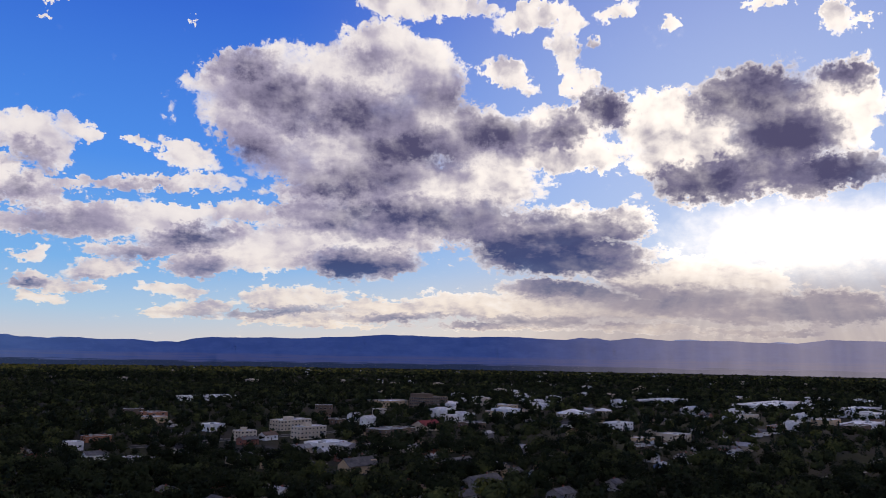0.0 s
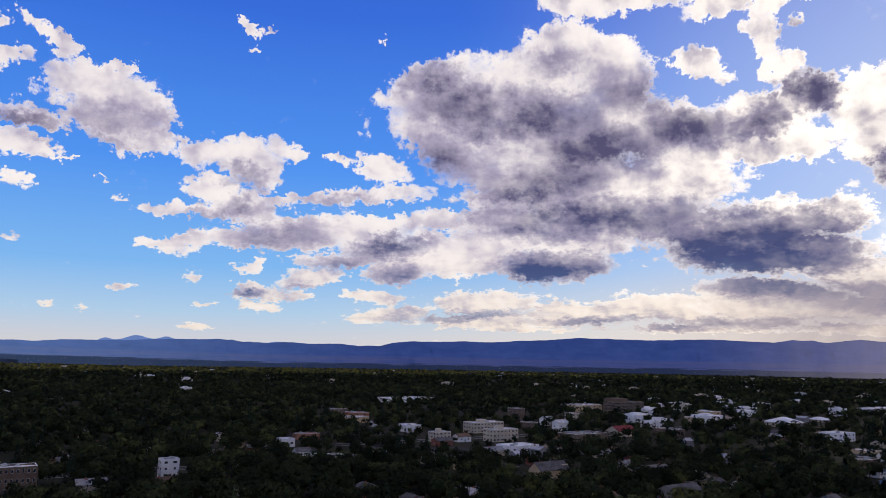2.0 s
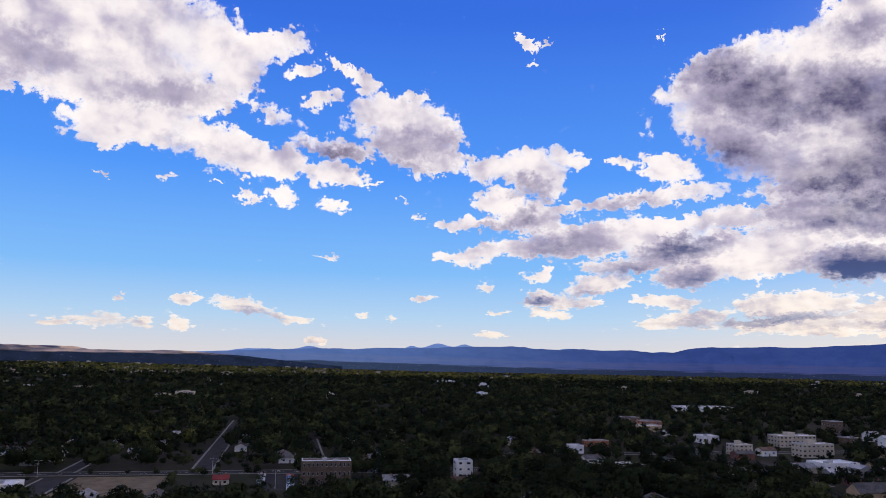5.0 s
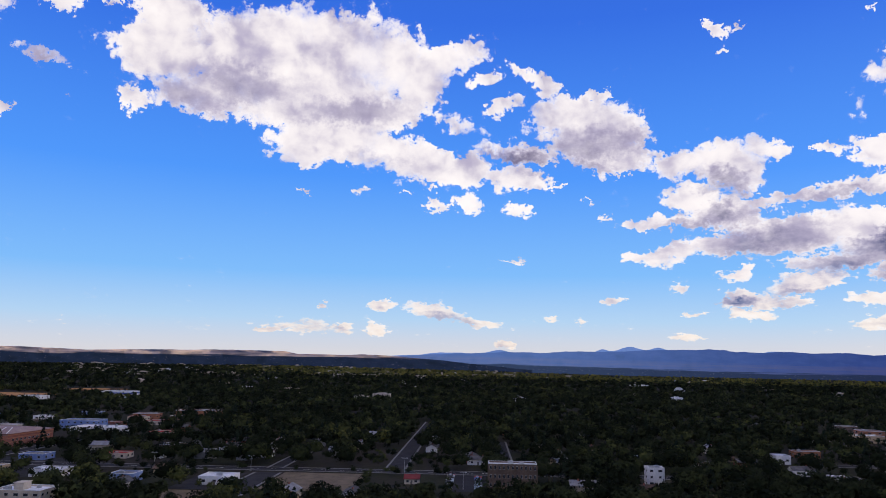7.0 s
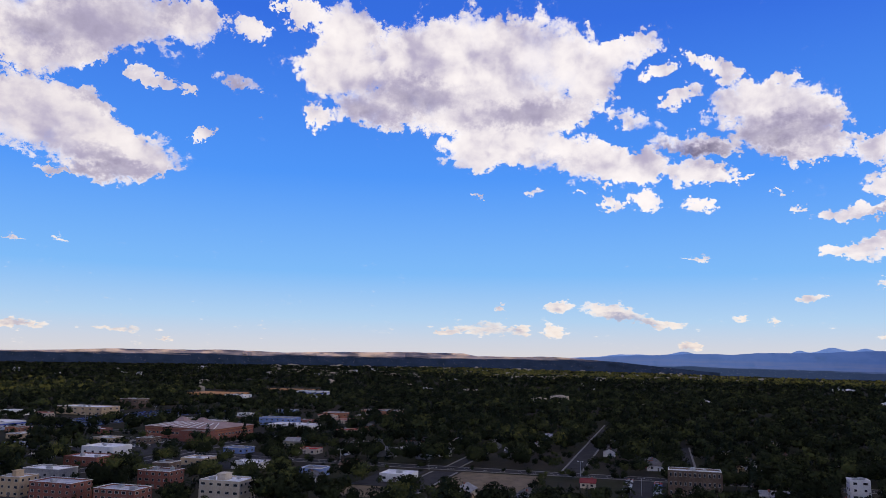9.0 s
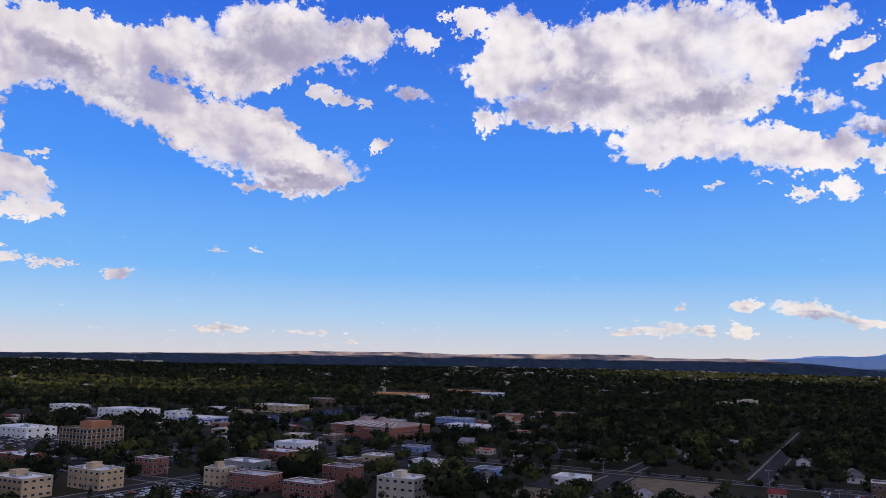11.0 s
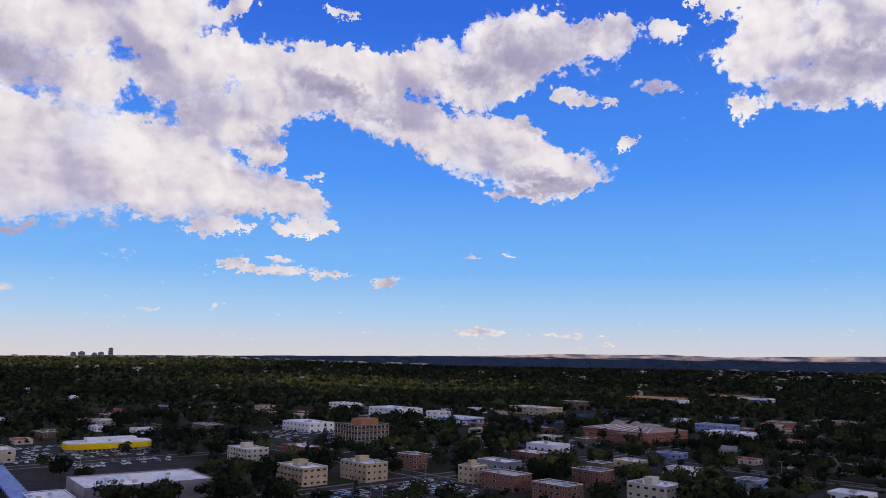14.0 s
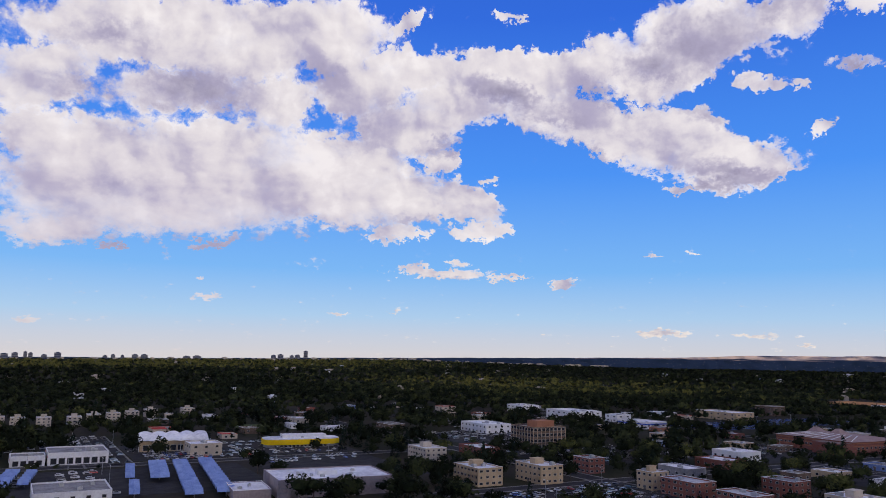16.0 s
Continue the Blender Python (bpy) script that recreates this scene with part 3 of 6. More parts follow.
def leaf_material(name, tones, per_tree=True):
    """Foliage: every tree has its own tone, every tuft a little of its own, and whole groves differ, partly in place of
    sunlit patches.
    """
    m, t, p, pos = material(name)
    grove = t.noise(pos, 0.0045, 3.0, 0.55)
    if per_tree:
        own = t.node("ShaderNodeAttribute", attribute_name="tone").outputs["Fac"]
    else:
        own = t.node("ShaderNodeObjectInfo").outputs["Random"]
    r = t.node("ShaderNodeNewGeometry").outputs["Random Per Island"]
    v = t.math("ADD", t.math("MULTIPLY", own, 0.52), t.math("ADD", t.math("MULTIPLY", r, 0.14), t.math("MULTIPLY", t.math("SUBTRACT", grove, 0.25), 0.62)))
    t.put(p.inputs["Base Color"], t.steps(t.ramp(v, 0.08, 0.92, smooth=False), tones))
    p.inputs["Roughness"].default_value = 1.0
    p.inputs["Specular IOR Level"].default_value = 0.05
    # the leaves of a clump turn outwards with its rounded surface
    vt = t.node("ShaderNodeVectorTransform", vector_type="NORMAL", convert_from="OBJECT", convert_to="WORLD")
    t.put(vt.inputs[0], t.node("ShaderNodeAttribute", attribute_name="bulge").outputs["Vector"])
    flat_n = t.node("ShaderNodeNewGeometry").outputs["Normal"]
    t.put(p.inputs["Normal"], t.vmath("NORMALIZE", t.vmath("ADD", vt.outputs[0], t.vmath("MULTIPLY", flat_n, (0.35, 0.35, 0.35)))))
    return m


# the brightest stop colours the far crowns painted as sunlit
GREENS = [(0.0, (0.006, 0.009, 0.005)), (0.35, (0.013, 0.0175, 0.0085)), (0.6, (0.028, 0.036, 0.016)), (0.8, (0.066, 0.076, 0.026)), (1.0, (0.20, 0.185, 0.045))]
M_LEAF = leaf_material("broad_leaves", GREENS)
M_LEAF_T = leaf_material("tree_leaves", GREENS, False)
M_PINE = leaf_material("needles", [(0.0, (0.008, 0.013, 0.009)), (1.0, (0.022, 0.032, 0.020))])
M_BARK = surface("bark", (0.06, 0.045, 0.035), (0.13, 0.10, 0.08), 6)

m, t, p, pos = material("town_ground")
gm = t.ramp(t.noise(pos, 0.010, 4.0, 0.6), 0.42, 0.58)
gf = t.noise(pos, 0.22, 6.0, 0.65)
col = t.mix(gm, t.mix(gf, (0.013, 0.017, 0.008, 1), (0.040, 0.039, 0.022, 1)), t.mix(gf, (0.018, 0.017, 0.014, 1), (0.055, 0.047, 0.035, 1)))
t.put(p.inputs["Base Color"], col)
p.inputs["Roughness"].default_value = 1.0
p.inputs["Specular IOR Level"].default_value = 0.05
M_GROUND = m
M_ASPHALT = surface("asphalt", (0.020, 0.0195, 0.021), (0.042, 0.040, 0.041), 1.2, 0.95)
M_CONCRETE = surface("concrete", (0.13, 0.125, 0.12), (0.22, 0.21, 0.20), 2.0)
M_PAINT_LINE = surface("road_paint", (0.5, 0.5, 0.48), (0.7, 0.7, 0.66), 3)


def sheet_mesh(name, verts, faces, mat, smooth=False):
    me = bpy.data.meshes.new(name)
    me.from_pydata(verts, [], faces)
    me.materials.append(mat)
    if smooth:
        me.shade_smooth()
    return me


def thing(name, label, category, group="", kind=""):
    return tagged(new(name), label, category, group, kind)


def part(name, data, mat, parent, label=""):
    """Links a bmesh, or a finished mesh, as one object under a thing or a part."""
    if isinstance(data, bmesh.types.BMesh):
        me = bpy.data.meshes.new(name)
        data.to_mesh(me)
        data.free()
        me.materials.append(mat)
    else:
        me = data
    ob = new(name, me)
    ob.parent = parent
    return tagged(ob, label)


def add_box(bm, x0, x1, y0, y1, z0, z1):
    v = [bm.verts.new((x, y, z)) for z in (z0, z1) for x, y in ((x0, y0), (x1, y0), (x1, y1), (x0, y1))]
    for f in ((3, 2, 1, 0), (4, 5, 6, 7), (0, 1, 5, 4), (1, 2, 6, 5), (2, 3, 7, 6), (3, 0, 4, 7)):
        bm.faces.new([v[i] for i in f])


def boxes(*rows):
    bm = bmesh.new()
    for r in rows:
        add_box(bm, *r)
    return bm


# ---- the lie of the land ----
GRID = radians(47)                       # the streets run along this and across it
UX, UY = -math.sin(GRID), math.cos(GRID)   # along "u"
VX, VY = math.cos(GRID), math.sin(GRID)    # along "v"


def spot_of(u, v):
    return u * UX + v * VX, u * UY + v * VY


def at_uv(u, v, z=0.0, turn=0.0):
    """A pose at street coordinates; local x runs along v, local y along u."""
    x, y = spot_of(u, v)
    return pose(x, y, z, 0, 0, math.degrees(GRID) + turn)


def rise(r):
    """The plain climbs gently towards the hills."""
    s = np.clip((np.asarray(r, float) - 1500.0) / 3300.0, 0, 1)
    return 56.0 * s * s * (3 - 2 * s)


def rise_at(x, y):
    az = np.degrees(np.arctan2(-np.asarray(x, float), np.asarray(y, float)))
    s = np.interp(az, [-180, -60, 36, 60, 95, 111, 140, 180], [0.3, 0.0, 0.0, 0.5, 0.5, 0.97, 0.5, 0.3])
    return rise(np.hypot(x, y)) * s


rings = [0, 200, 400, 700, 1000, 1400, 1700, 2000, 2300, 2600, 2900, 3200, 3500, 3800, 4100, 4400, 4700, 4930]
SEG = 160
gv = [(0, 0, 0)]
gf_ = []
for r in rings[1:]:
    for i in range(SEG):
        a = 2 * math.pi * i / SEG
        gx, gy = r * math.cos(a), r * math.sin(a)
        gv.append((gx, gy, float(rise_at(gx, gy))))
for i in range(SEG):
    gf_.append((0, 1 + i, 1 + (i + 1) % SEG))
for k in range(len(rings) - 2):
    for i in range(SEG):
        a, b = 1 + k * SEG + i, 1 + k * SEG + (i + 1) % SEG
        gf_.append((a, a + SEG, b + SEG, b))
tagged(new("ground", sheet_mesh("ground", gv, gf_, M_GROUND, True)), "dark grassy and bare earth plain under the town", "ground", kind="structure")


# ---- far hills ----
def hill_material(name, a, b, glow, hazy=(0.25, 0.23, 0.30), foot_tone=(0.22, 0.155, 0.165), plain_tone=(0.020, 0.026, 0.065), foot_z=66.0, plain_z=40.0, sunlit=0.0):
    """Far land with blue air put into its colour and emission: wooded above, a band of its own tone at the foot, dark
    plain below it, brighter air painted in towards the sun.
    """
    m, t, p, pos = material(name)
    s = t.node("ShaderNodeSeparateXYZ")
    t.put(s.inputs[0], pos)
    az_h = t.math("MULTIPLY", t.math("ARCTAN2", t.math("MULTIPLY", s.outputs[0], -1.0), s.outputs[1]), 57.29578)
    level = t.math("SUBTRACT", s.outputs[2], t.ramp(az_h, 24.0, 48.0, 0.0, 26.0))
    n1 = t.noise(t.vmath("MULTIPLY", pos, (1, 1, 3)), 0.006, 7.0, 0.62)
    bands = t.noise(t.xyz(t.math("MULTIPLY", az_h, 0.32), t.math("MULTIPLY", s.outputs[2], 0.10), 4.0), 1.0, 5.0, 0.6)
    speck = t.ramp(t.noise(t.xyz(t.math("MULTIPLY", az_h, 5.0), t.math("MULTIPLY", s.outputs[2], 0.35), 1.0), 1.0, 2.0), 0.66, 0.72)
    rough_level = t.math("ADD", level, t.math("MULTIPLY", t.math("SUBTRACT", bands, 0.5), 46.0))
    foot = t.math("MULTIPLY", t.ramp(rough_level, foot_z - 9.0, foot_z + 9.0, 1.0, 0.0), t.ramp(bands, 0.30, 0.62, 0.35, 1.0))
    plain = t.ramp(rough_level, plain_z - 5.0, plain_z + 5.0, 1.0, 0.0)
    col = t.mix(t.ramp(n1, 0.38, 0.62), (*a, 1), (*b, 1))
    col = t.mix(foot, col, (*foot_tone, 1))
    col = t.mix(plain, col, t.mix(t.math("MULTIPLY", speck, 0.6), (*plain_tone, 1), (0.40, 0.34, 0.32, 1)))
    t.put(p.inputs["Base Color"], col)
    p.inputs["Roughness"].default_value = 1.0
    p.inputs["Specular IOR Level"].default_value = 0.0
    # sunward haze, streaked like beams, painted as emission
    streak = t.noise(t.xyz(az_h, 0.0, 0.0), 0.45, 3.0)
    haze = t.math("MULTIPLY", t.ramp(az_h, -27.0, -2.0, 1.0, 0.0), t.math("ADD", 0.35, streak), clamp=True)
    # blue distance air painted as emission, cut back over the dark plain
    air_glow = t.mix(t.math("MULTIPLY", t.ramp(az_h, 16.0, 46.0), 0.75), (*glow, 1), (0.075, 0.145, 0.34, 1)) if not sunlit else (*glow, 1)
    air_glow = t.mix(t.math("MULTIPLY", plain, 0.75), air_glow, (0.006, 0.010, 0.020, 1))
    # patches meant as sunlit glow in the lighter land colour
    t.put(p.inputs["Emission Color"], t.mix(t.math("MULTIPLY", sunlit, t.math("MULTIPLY", t.ramp(n1, 0.48, 0.62), t.math("SUBTRACT", 1.0, plain))), t.mix(haze, air_glow, (*hazy, 1)), (*b, 1)))
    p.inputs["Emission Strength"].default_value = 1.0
    return m


# distance haze tints these base colours and glows, strongest on the farther hills
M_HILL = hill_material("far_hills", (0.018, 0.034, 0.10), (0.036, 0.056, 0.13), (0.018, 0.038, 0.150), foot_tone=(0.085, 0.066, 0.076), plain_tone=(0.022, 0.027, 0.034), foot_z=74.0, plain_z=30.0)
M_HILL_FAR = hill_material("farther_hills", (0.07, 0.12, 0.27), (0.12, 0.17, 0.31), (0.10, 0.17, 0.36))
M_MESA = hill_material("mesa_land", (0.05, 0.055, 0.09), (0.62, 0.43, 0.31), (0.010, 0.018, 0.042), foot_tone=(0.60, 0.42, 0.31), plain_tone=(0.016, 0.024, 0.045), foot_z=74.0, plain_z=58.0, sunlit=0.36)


def ridge(name, label, mat, radius, az0, az1, height, base=-6.0, depth=150.0):
    """A range of hills along an arc; height(azimuth) in degrees above the eye's level."""
    n = int((az1 - az0) * 10)
    verts, faces = [], []
    rows = 7
    for i in range(n + 1):
        a = az0 + (az1 - az0) * i / n
        h = 68 + radius * math.tan(radians(height(a)))
        for k in range(rows):
            f = k / (rows - 1)
            rr = radius - depth * (1 - f)
            z = base + (h - base) * (f ** 0.8)
            if 0 < k < rows - 1:
                z += (h - base) * 0.10 * noise.noise((a * 0.9, k * 0.9, 3.0)) * 2
                rr += 40 * noise.noise((a * 1.3, k * 1.7, 9.0))
            verts.append((-rr * math.sin(radians(a)), rr * math.cos(radians(a)), z))
    for i in range(n):
        for k in range(rows - 1):
            q = i * rows + k
            faces.append((q, q + rows, q + rows + 1, q + 1))
    return tagged(new(name, sheet_mesh(name, verts, faces, mat, True)), label, "hills", kind="structure")


def fr(a, s, seed):
    return sum(noise.noise((a * s * 2 ** k, seed, 0.5)) / 2 ** k for k in range(4))


FRONT = [(-42, 1.60), (-30, 1.5), (-26.8, 1.6), (-24.4, 1.3), (-20.8, 1.47), (-16.3, 1.49), (-14.35, 1.68), (-12.4, 1.45), (-10.3, 1.64), (-9.1, 1.46), (-5, 1.65), (-0.8, 1.54), (3.8, 1.65), (7.6, 1.40), (10.8, 1.24), (12.9, 1.27), (14.5, 1.22),
         (16.3, 1.24), (18.1, 1.06), (18.9, 0.83), (20.4, 0.80), (22, 0.96), (24.1, 0.90), (25.8, 0.98), (27, 0.90), (28.7, 0.97), (30.4, 1.12), (33.4, 1.03), (37, 0.90), (40.5, 0.83), (42, 0.72), (44.3, 0.74), (46.8, 0.65), (50, 0.50), (53.2, 0.30), (58, 0.1)]
MESA = [(43, -0.55), (46, -0.30), (48.5, -0.05), (50.5, 0.12), (53, 0.30), (55.4, 0.42), (57, 0.33), (60.2, 0.36), (61.2, 0.54), (66.3, 0.58), (70, 0.50), (74.5, 0.38), (78, 0.52), (85.5, 0.46), (91, 0.26), (99, 0.13), (111, -0.05), (127, -0.30), (150, -0.42)]


def front_height(a):
    return float(np.interp(a, [q[0] for q in FRONT], [q[1] for q in FRONT])) + 0.035 * fr(a, 0.9, 2.0)


def mesa_height(a):
    return float(np.interp(a, [q[0] for q in MESA], [q[1] for q in MESA])) + 0.03 * fr(a, 0.5, 7.0)


def far_peaks(a):
    return sum(h * math.exp(-((a - c) / w) ** 2) for c, w, h in ((36.0, 0.9, 0.36), (34.0, 0.6, 0.26), (37.9, 0.45, 0.22), (45.5, 0.7, 0.20), (26.5, 0.8, 0.12), (-18.0, 1.5, 0.2), (-24.0, 1.2, 0.25)))


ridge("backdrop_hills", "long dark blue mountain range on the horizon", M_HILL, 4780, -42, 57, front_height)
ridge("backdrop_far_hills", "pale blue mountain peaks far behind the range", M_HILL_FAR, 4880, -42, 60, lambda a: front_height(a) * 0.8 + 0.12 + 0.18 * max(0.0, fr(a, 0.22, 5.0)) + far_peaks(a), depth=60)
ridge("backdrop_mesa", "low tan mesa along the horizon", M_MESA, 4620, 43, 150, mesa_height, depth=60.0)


# ---- buildings' ground, kept clear of trees ----
CLEAR = []                               # u, v, half u, half v


def keep_clear(u, v, du, dv, margin=2.0):
    CLEAR.append((u, v, du / 2 + margin, dv / 2 + margin))


LOW = []                                 # where only low trees and shrubs grow


def open_view(u, v, du, dv, reach=13.0):
    """Low planting only on the side that faces the open street."""
    r = math.hypot(u, v)
    for k in (1.0, 2.0, 3.2):
        LOW.append((u - k * reach * u / r, v - k * reach * v / r, du / 2 + 6, dv / 2 + 6))


# ---- building kit ----
M_WALL = {
    "white": surface("white_wall", (0.60, 0.59, 0.59), (0.78, 0.77, 0.76), 1),
    "cream": surface("cream_wall", (0.40, 0.34, 0.27), (0.54, 0.47, 0.38), 1),
    "tan": surface("tan_wall", (0.36, 0.27, 0.17), (0.50, 0.38, 0.25), 1),
    "brown": surface("brown_wall", (0.10, 0.07, 0.055), (0.18, 0.13, 0.10), 1),
    "pink": surface("pinkish_wall", (0.28, 0.12, 0.07), (0.38, 0.17, 0.10), 1),
    "grey": surface("grey_wall", (0.17, 0.17, 0.18), (0.30, 0.29, 0.29), 1),
    "blue": surface("blue_wall", (0.13, 0.20, 0.40), (0.22, 0.30, 0.52), 1),
    "yellow": surface("yellow_wall", (0.72, 0.46, 0.01), (0.85, 0.58, 0.02), 1),
    "mauve": surface("mauve_wall", (0.22, 0.18, 0.19), (0.33, 0.28, 0.28), 1),
}


def brick_material(name, a, b):
    m, t, p, pos = material(name)
    br = t.node("ShaderNodeTexBrick")
    co = t.node("ShaderNodeTexCoord").outputs["Object"]
    s = t.node("ShaderNodeSeparateXYZ")
    t.put(s.inputs[0], co)
    t.put(br.inputs["Vector"], t.xyz(t.math("ADD", s.outputs[0], s.outputs[1]), s.outputs[2], 0.0))
    br.inputs["Scale"].default_value = 1.0
    br.inputs["Brick Width"].default_value, br.inputs["Row Height"].default_value, br.inputs["Mortar Size"].default_value = 0.6, 0.2, 0.02
    br.inputs["Color1"].default_value, br.inputs["Color2"].default_value, br.inputs["Mortar"].default_value = (*a, 1), (*b, 1), (0.19, 0.13, 0.11, 1)
    n = t.noise(pos, 0.25, 5.0, 0.6)
    t.put(p.inputs["Base Color"], t.mix(t.ramp(n, 0.3, 0.7, 0.0, 0.35), br.outputs[0], (0.10, 0.045, 0.036, 1)))
    p.inputs["Roughness"].default_value = 0.9
    return m


M_WALL["brick"] = brick_material("red_brick", (0.20, 0.055, 0.036), (0.28, 0.080, 0.052))
M_ROOF = {
    "white": surface("white_membrane", (0.50, 0.50, 0.53), (0.82, 0.82, 0.83), 0.5),
    "grey": surface("grey_gravel_roof", (0.15, 0.145, 0.145), (0.30, 0.29, 0.28), 1),
    "red": surface("red_metal_roof", (0.36, 0.03, 0.03), (0.50, 0.06, 0.05), 1),
    "shingle": surface("shingle_roof", (0.07, 0.068, 0.072), (0.18, 0.17, 0.17), 2, spread=0.5),
    "brown": surface("brown_shingle", (0.09, 0.06, 0.045), (0.19, 0.13, 0.10), 2, spread=0.5),
    "pale": surface("pale_roof", (0.30, 0.30, 0.33), (0.52, 0.52, 0.54), 2, spread=0.5),
    "dull red": surface("dull_red_roof", (0.15, 0.030, 0.034), (0.23, 0.05, 0.05), 1),
    "clay": surface("clay_ribbed_roof", (0.25, 0.17, 0.16), (0.34, 0.25, 0.23), 1),
}
m, t, p, pos = material("dark_glass")
p.inputs["Base Color"].default_value = (0.030, 0.031, 0.035, 1)
p.inputs["Roughness"].default_value = 0.08
p.inputs["Specular IOR Level"].default_value = 0.6
M_GLASS = m
M_FRAME = surface("window_frame_paint", (0.30, 0.29, 0.28), (0.5, 0.49, 0.47), 4)
M_TRIM = surface("white_trim", (0.60, 0.60, 0.61), (0.76, 0.76, 0.76), 3)
M_STEEL = surface("galvanised_steel", (0.28, 0.29, 0.30), (0.44, 0.45, 0.46), 4, 0.45, metal=0.6)
M_BLUE_SIGN = surface("blue_sign", (0.02, 0.06, 0.42), (0.03, 0.09, 0.55), 2, 0.5)
M_RED_SIGN = surface("red_sign", (0.55, 0.03, 0.03), (0.68, 0.06, 0.05), 2, 0.5)
M_DOOR = surface("door_paint", (0.08, 0.07, 0.07), (0.16, 0.14, 0.13), 3)

# one window, 1 m by 1 m, facing -y: a frame with the pane set back in it
def window_mesh():
    bm = bmesh.new()

    def ring(s, y):
        return [bm.verts.new((x * s, y, z * s)) for x, z in ((-.5, -.5), (.5, -.5), (.5, .5), (-.5, .5))]
    back, front, lip, pane = ring(1, .04), ring(1, -.06), ring(.86, -.06), ring(.86, -.01)
    for a, b in ((back, front), (front, lip), (lip, pane)):
        for i in range(4):
            bm.faces.new((a[i], a[(i + 1) % 4], b[(i + 1) % 4], b[i]))
    bm.faces.new(pane).material_index = 1
    bmesh.ops.recalc_face_normals(bm, faces=bm.faces)
    me = bpy.data.meshes.new("window")
    bm.to_mesh(me)
    bm.free()
    me.materials.append(M_FRAME)
    me.materials.append(M_GLASS)
    return me


ME_WINDOW = window_mesh()


def put_window(parent, side, along, z, w, h, du, dv, name="window"):
    """A window on side 0..3 (facing -y, +x, +y, -x) of a body dv by du."""
    ob = new(name, ME_WINDOW)
    ob.parent = parent
    x, y, r = ((along, -du / 2, 0), (dv / 2, along, 90), (-along, du / 2, 180), (-dv / 2, -along, 270))[side]
    ob.matrix_local = pose(x, y, z, 0, 0, r) @ Matrix.Diagonal((w, 1, h, 1))
    return ob


def shell(e, du, dv, h, wall, roof, cap=None, parapet=0.6):
    """Four walls with a parapet, the roof deck behind it and a coping."""
    x, y, k = dv / 2, du / 2, 0.35
    part("wall", boxes((-x, x, -y, -y + k, 0, h), (-x, x, y - k, y, 0, h), (-x, -x + k, -y + k, y - k, 0, h), (x - k, x, -y + k, y - k, 0, h)), wall, e)
    part("roof", boxes((-x + k, x - k, -y + k, y - k, h - parapet - 0.3, h - parapet)), roof, e)
    o = 0.07
    part("coping", boxes((-x - o, x + o, -y - o, -y + k + o, h, h + .14), (-x - o, x + o, y - k - o, y + o, h, h + .14), (-x - o, -x + k + o, -y + k + o, y - k - o, h, h + .14), (x - k - o, x + o, -y + k + o, y - k - o, h, h + .14)), cap or M_TRIM, e)


def roof_units(e, du, dv, z, count):
    for _ in range(count):
        w, d, hh = random.uniform(1.4, 3.2), random.uniform(1.4, 2.6), random.uniform(0.8, 1.6)
        x, y = random.uniform(-.32, .32) * dv, random.uniform(-.32, .32) * du
        bm = boxes((x - w / 2, x + w / 2, y - d / 2, y + d / 2, z, z + hh), (x - w * .3, x + w * .3, y - d * .3, y + d * .3, z + hh, z + hh + .25))
        part("roof_unit", bm, M_STEEL, e)


FINISH = {   # wall, roof, words
    "white": ("white", "white", "white-walled flat-roofed commercial building"), "cream": ("cream", "white", "cream plastered flat-roofed building with pale roof"),
    "dealer": ("white", "grey", "white car showroom with tall dark shop windows"), "whiteblue": ("white", "white", "long white building with a blue band"),
    "redroof": ("cream", "red", "small cream building with a red roof"), "tan": ("tan", "white", "tan plastered flat-roofed building"),
    "brown": ("brown", "grey", "dark brown flat-roofed building"), "greygreen": ("grey", "white", "grey flat-roofed building between trees"),
    "redbrick": ("brick", "white", "red brick flat-roofed building with pale roof"), "bluegrey": ("blue", "grey", "low blue-grey building with a dull roof"),
    "pinkbrick": ("pink", "grey", "low pinkish brick building among trees"), "white3": ("white", "white", "white three-storey building with small windows"),
    "brick": ("brown", "grey", "brown brick office block with rows of dark windows"), "flat": ("brown", "white", "brown ribbed office building with white roof"),
    "greyroof": ("white", "grey", "white-walled low building with a flat dark grey roof"),
    "hospital": ("brown", "grey", "large brown block with stepped roofs"),
    "church": ("tan", "shingle", "tan church with a dark gabled roof"), "blue": ("blue", "pale", "small blue gabled house"), "grey": ("grey", "shingle", "grey gabled house with a shingle roof"),
}


def ground_for(e, u, v, turn=0.0, size=1.0):
    x, y = spot_of(u, v)
    e.matrix_world = at_uv(u, v, float(rise_at(x, y)), turn) @ Matrix.Scale(size, 4)


